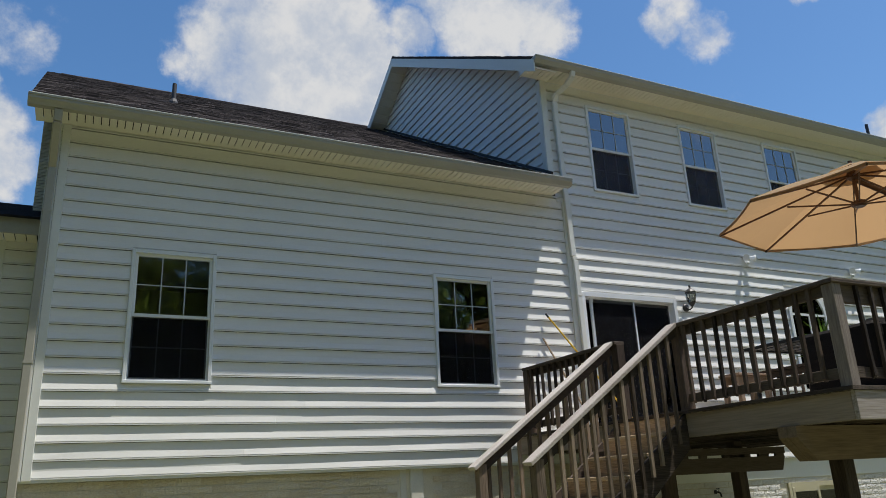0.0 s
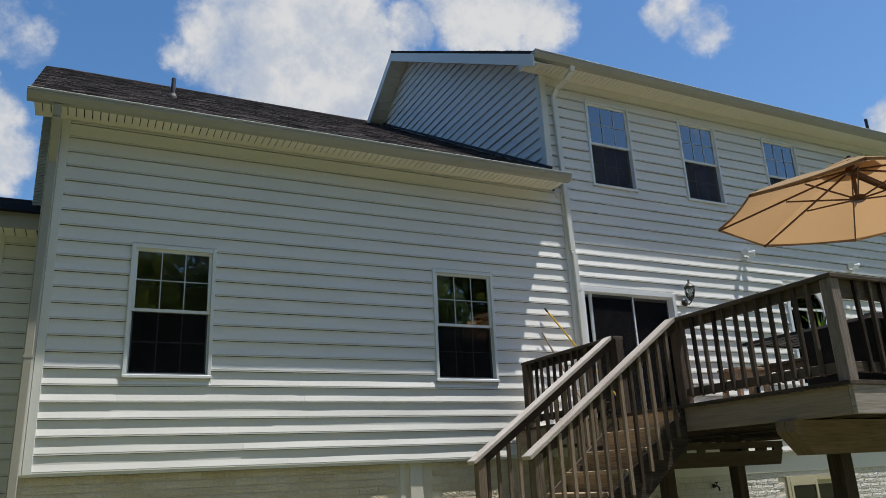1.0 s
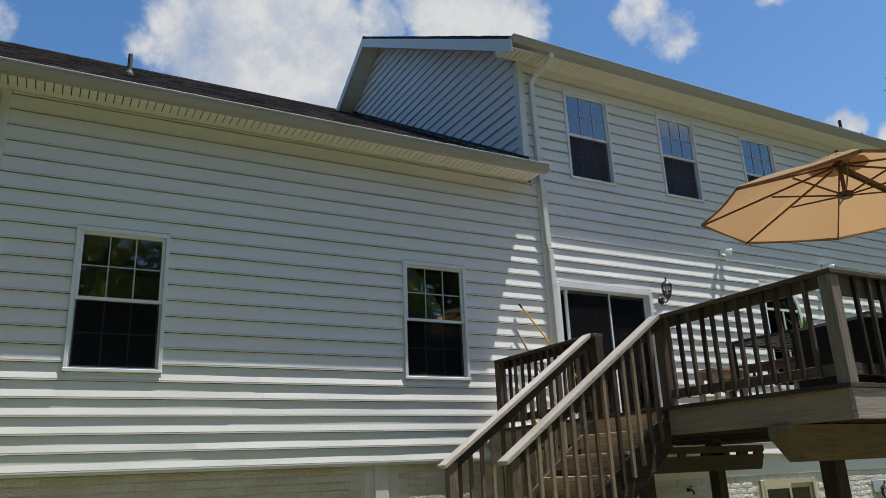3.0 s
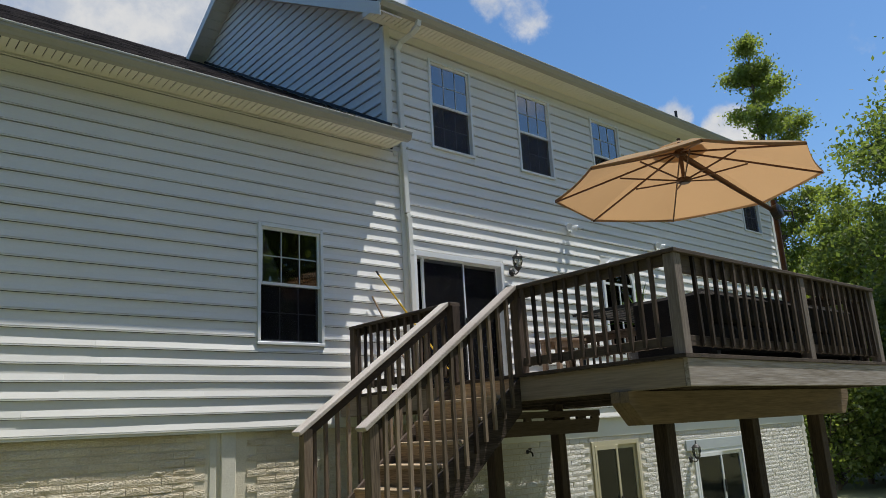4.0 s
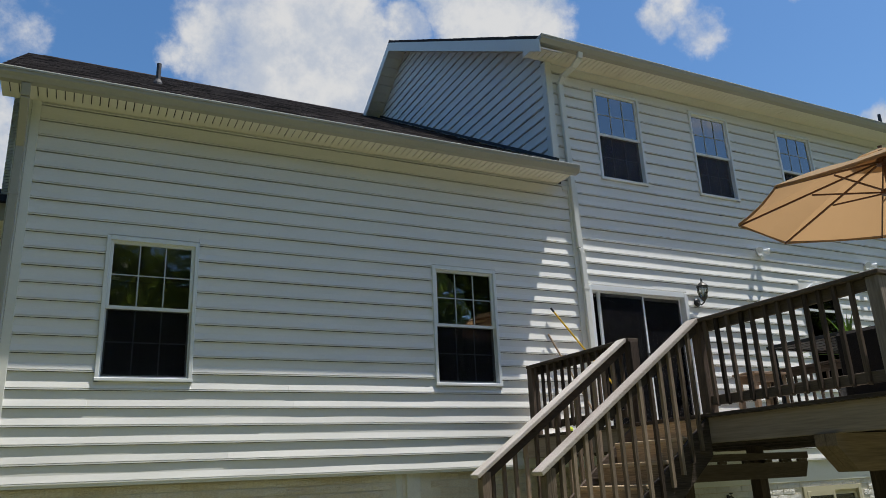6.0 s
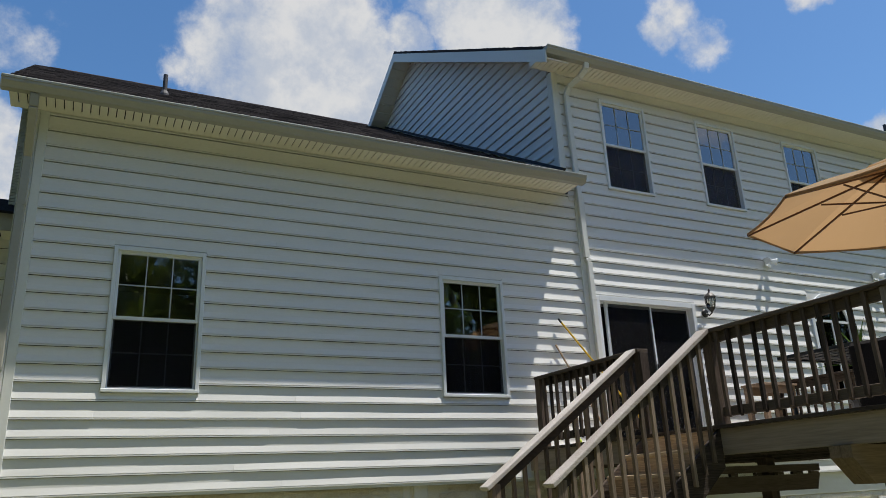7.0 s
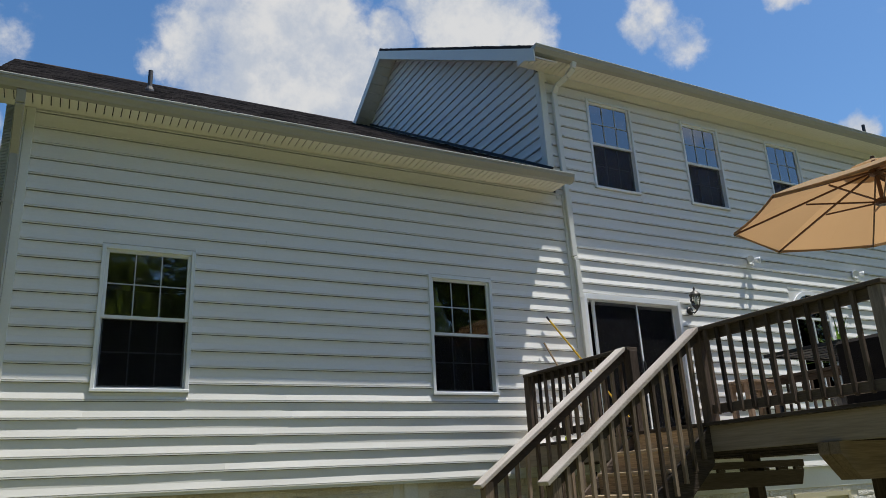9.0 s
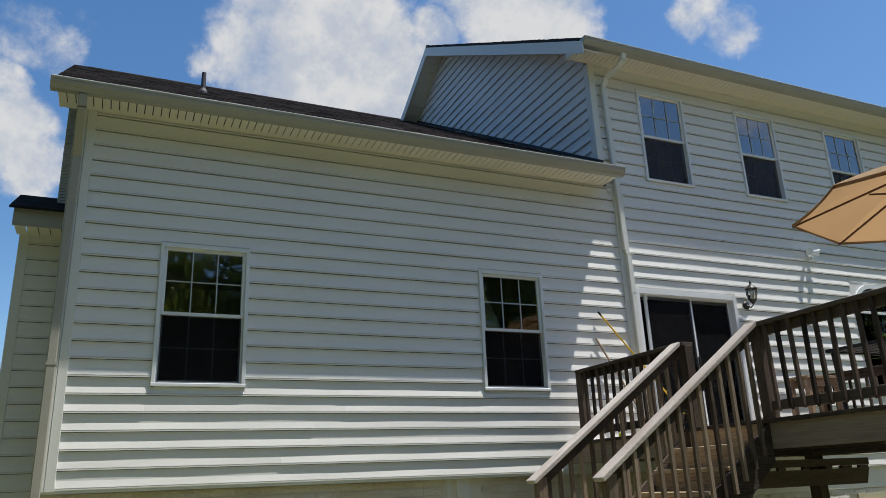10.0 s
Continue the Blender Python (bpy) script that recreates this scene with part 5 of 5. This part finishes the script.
# ---- trees ----
def tree(at, h, crown, seed, mat, leaves=7000, bare=0.25, label="tall leafy tree behind the house", size=0.2):
    rng = np.random.default_rng(seed)
    x, y = at
    t = thing("tree", (x, y, rise(x, y)), label, "tree", "trees")
    rr = random.Random(seed)
    bm = bmesh.new()
    lean = Vector((rr.uniform(-0.5, 0.5), rr.uniform(-0.5, 0.5), 0))
    spine = [Vector((lean.x * f * f, lean.y * f * f, h * 0.92 * f - 0.2)) for f in (0, 0.2, 0.4, 0.6, 0.8, 1.0)]
    tube(bm, spine, 0.022 * h, 9, 0.02)
    tips = []
    for i in range(26):
        f = bare + (1 - bare) * (i + rr.random()) / 26 * 0.95
        base = Vector((lean.x * f * f, lean.y * f * f, h * 0.92 * f))
        a = i * 2.4 + rr.uniform(-0.4, 0.4)
        g = (f - bare) / (1 - bare)
        reach = crown * (0.45 + 0.75 * math.sin(math.pi * min(1, 0.12 + g * 0.9))) * rr.uniform(0.65, 1.1)
        end = base + Vector((math.cos(a) * reach, math.sin(a) * reach, reach * rr.uniform(0.15, 0.65)))
        mid = base.lerp(end, 0.5) + Vector((0, 0, -0.08 * reach))
        tube(bm, [base, mid, end], 0.012 * h * (1.05 - f), 5, 0.008)
        tips += [(mid, reach * 0.30), (end, reach * 0.26)]
        for q in range(4):
            g2 = rr.uniform(0.3, 1.0)
            twig = base.lerp(end, g2) + Vector((rr.uniform(-1, 1), rr.uniform(-1, 1), rr.uniform(-0.3, 0.9))) * reach * 0.38
            tube(bm, [base.lerp(end, g2 * 0.8), twig], 0.004 * h * (1.05 - f), 4, 0.006)
            tips.append((twig, reach * rr.uniform(0.16, 0.3)))
    tips.append((spine[-1], crown * 0.3))
    part("trunk", bm, BARK, t)
    c = np.array([p[:] for p, r in tips])
    rad = np.array([max(0.45, r) for p, r in tips])
    pick = rng.choice(len(tips), leaves, p=rad ** 2 / (rad ** 2).sum())
    # small sprays inside each bough's clump
    d = rng.normal(size=(leaves, 3))
    pos = c[pick] + d * (rad[pick] * rng.uniform(0.4, 0.75, leaves))[:, None] * np.array((1, 1, 0.6))
    u = rng.normal(size=(leaves, 3))
    u /= np.linalg.norm(u, axis=1)[:, None]
    w = np.cross(u, rng.normal(size=(leaves, 3)))
    w /= np.linalg.norm(w, axis=1)[:, None]
    s = (size * rng.uniform(0.6, 1.25, leaves))[:, None]
    v = np.stack([pos - u * s, pos + w * s * 0.55, pos + u * s, pos - w * s * 0.55], axis=1).reshape(-1, 3)
    me = bpy.data.meshes.new("crown")
    me.from_pydata(v.tolist(), [], [(4 * i, 4 * i + 1, 4 * i + 2, 4 * i + 3) for i in range(leaves)])
    me.materials.append(mat)
    ob = new("crown", me)
    ob.parent = t
    return t


def woods():
    def polar(bearing, dist):
        return (-6.5 + dist * math.sin(radians(bearing)), -8.15 + dist * math.cos(radians(bearing)))
    tree(polar(66.4, 38), 22.6, 1.65, 11, LEAF_LIGHT, 34000, 0.30, "tall slender sunlit tree behind the house", 0.09)
    for i, (b, d, h, c, m) in enumerate(((69.4, 44, 11.5, 2.8, LEAF_LIGHT), (71.3, 36, 12.0, 2.8, LEAF_LIGHT), (75.2, 33, 13.5, 3.2, LEAF), (79.3, 31, 17.5, 3.6, LEAF), (67.6, 30, 7.0, 2.0, LEAF_LIGHT), (70.3, 48, 13.0, 3.6, LEAF), (73.0, 46, 13.5, 3.4, LEAF), (82.5, 30, 18, 4.0, LEAF), (76, 48, 16, 4.2, LEAF))):
        tree(polar(b, d), h, c, 20 + i, m, 30000, 0.08, "broad green tree at the wood's edge", 0.1)
    # low growth along the wood's edge
    for i in range(9):
        b = 67.5 + i * 1.9
        tree(polar(b, 27 + (i * 7 % 5)), 3.4 + (i * 3 % 4) * 0.5, 1.9, 40 + i, LEAF if i % 3 else LEAF_LIGHT, 8000, 0.02, "bushy young tree at the wood's edge", 0.08)
    # trees across the yard, behind the camera, which the windows mirror
    for i in range(13):
        x = -34 + i * 7.0
        tree((x, -33 - (i * 5 % 7)), 19.0 + (i * 4 % 5) * 0.8, 5.6, 60 + i, LEAF, 22000, 0.05, "broad green tree across the yard", 0.2)
    # Unseen trees added left of the view to darken annex and gable.
    for i, (x, y) in enumerate(((-13.5, -6.0), (-14.2, -0.5), (-12.8, -12.5))):
        tree((x, y), 10.5 + i * 0.7, 3.6, 95 + i, LEAF, 14000, 0.05, "unseen green tree added beside the yard to block sky light", 0.24)
    for i in range(6):
        tree((-27 - (i * 5 % 4) * 0.8, -15 + i * 5.0), 10.0 + (i * 4 % 5), 4.2, 80 + i, LEAF, 9000, 0.05, "unseen green tree added beside the yard to block sky light", 0.36)


woods()


# ---- brickwork, last ----
def brick_variants():
    out = []
    for k in range(5):
        rng = random.Random(90 + k)
        nx, nz, L, H = 4, 2, 0.236, 0.074
        v = [(-L / 2, 0.03, -H / 2), (L / 2, 0.03, -H / 2), (L / 2, 0.03, H / 2), (-L / 2, 0.03, H / 2)]
        idx = {}
        for j in range(nz + 1):
            for i in range(nx + 1):
                edge = i in (0, nx) or j in (0, nz)
                y = -0.001 - (rng.uniform(0.0, 0.002) if edge else rng.uniform(0.002, 0.007))
                idx[i, j] = len(v)
                v.append((-L / 2 + L * i / nx + (0 if edge else rng.uniform(-0.012, 0.012)), y, -H / 2 + H * j / nz + (0 if edge else rng.uniform(-0.008, 0.008))))
        f = [(idx[i, j], idx[i + 1, j], idx[i + 1, j + 1], idx[i, j + 1]) for j in range(nz) for i in range(nx)]
        f.append((0, 1, *[idx[i, 0] for i in range(nx, -1, -1)]))
        f.append((3, *[idx[i, nz] for i in range(nx + 1)], 2))
        f.append((0, *[idx[0, j] for j in range(nz + 1)], 3))
        f.append((1, 2, *[idx[nx, j] for j in range(nz, -1, -1)]))
        out.append((v, f))
    return out


VARIANTS = brick_variants()


def brick_wall(wall, x0, x1, z_top, z_low, y, holes, near, seed, mat):
    meshes = []
    for v, f in VARIANTS:
        me = bpy.data.meshes.new("brick")
        me.from_pydata(v, [], f)
        me.materials.append(mat)
        meshes.append(me)
    rng = random.Random(seed)
    V, F, made = [], [], 0
    k, z = 0, z_top - 0.043
    while z > z_low:
        x = x0 + (0.0 if k % 2 else 0.123)
        while x < x1 - 0.12:
            c = x + 0.1225
            x += 0.245
            if any(a - 0.09 < c < b + 0.09 and lo < z < hi + 0.02 for a, b, lo, hi in holes):
                continue
            i = rng.randrange(5)
            out = rng.uniform(-0.004, 0.003)
            if made < 300 and near(c, z):
                share("brick", meshes[i], wall, (c, y + out, z), (0, 0, 0))
                made += 1
            else:
                v, f = VARIANTS[i]
                n = len(V)
                V += [(c + p[0], y + out + p[1], z + p[2]) for p in v]
                F += [tuple(n + q for q in g) for g in f]
        k, z = k + 1, z - 0.085
    me = bpy.data.meshes.new("brickwork")
    me.from_pydata(V, [], F)
    me.materials.append(mat)
    ob = new("brickwork", me)
    ob.parent = wall
    tagged(ob, kind="stuff")


def foundations():
    wing = tagged(ob_of("wall_foundation_wing", open_wall(bmesh.new(), WING_L + 0.02, 0.0, -0.9, FOOT_W - 0.031, 0.063, 0.22, []), MORTAR), "cream-painted rock-faced brick foundation of the wing", "wall", kind="structure")
    brick_wall(wing, WING_L + 0.02, -0.0, FOOT_W - 0.031, 0.45, 0.056, [(-2.90, -2.47, 0, 3)], lambda x, z: z > 0.75, 1, BRICK)
    main = tagged(ob_of("wall_foundation_main", open_wall(bmesh.new(), 0.001, MAIN_R, BASE - 0.2, BRICK_TOP, 0.063, 0.22, B_DOORS), MORTAR), "cream-painted rock-faced brick basement wall", "wall", kind="structure")
    brick_wall(main, 0.001, MAIN_R, BRICK_TOP - 0.001, BASE, 0.056, [*B_DOORS, (6.72, 9.15, 0.95, 1.22)], lambda x, z: z > 0.2 and 2.5 < x < 10, 2, BRICK_WHITE)
    tagged(ob_of("trim_basement_corner", boxed(MAIN_R - 0.14, MAIN_R, 0.044, 0.062, BASE - 0.1, BRICK_TOP - 0.002, bevel=0.004), RENDER), "cream-painted masonry corner strip", "trim", kind="structure")
    t = thing("trim_pilaster", (-2.685, 0.08, 0.4), "smooth cream-painted pilaster strip in the brick foundation", "pilaster", kind="structure")
    part("strip", boxed(-0.06, 0.12, -0.045, 0.01, 0, 1.35, bevel=0.01), RENDER, t)
    part("strip", boxed(-0.19, -0.105, -0.028, 0.01, 0, 1.35, bevel=0.008), RENDER, t)


foundations()
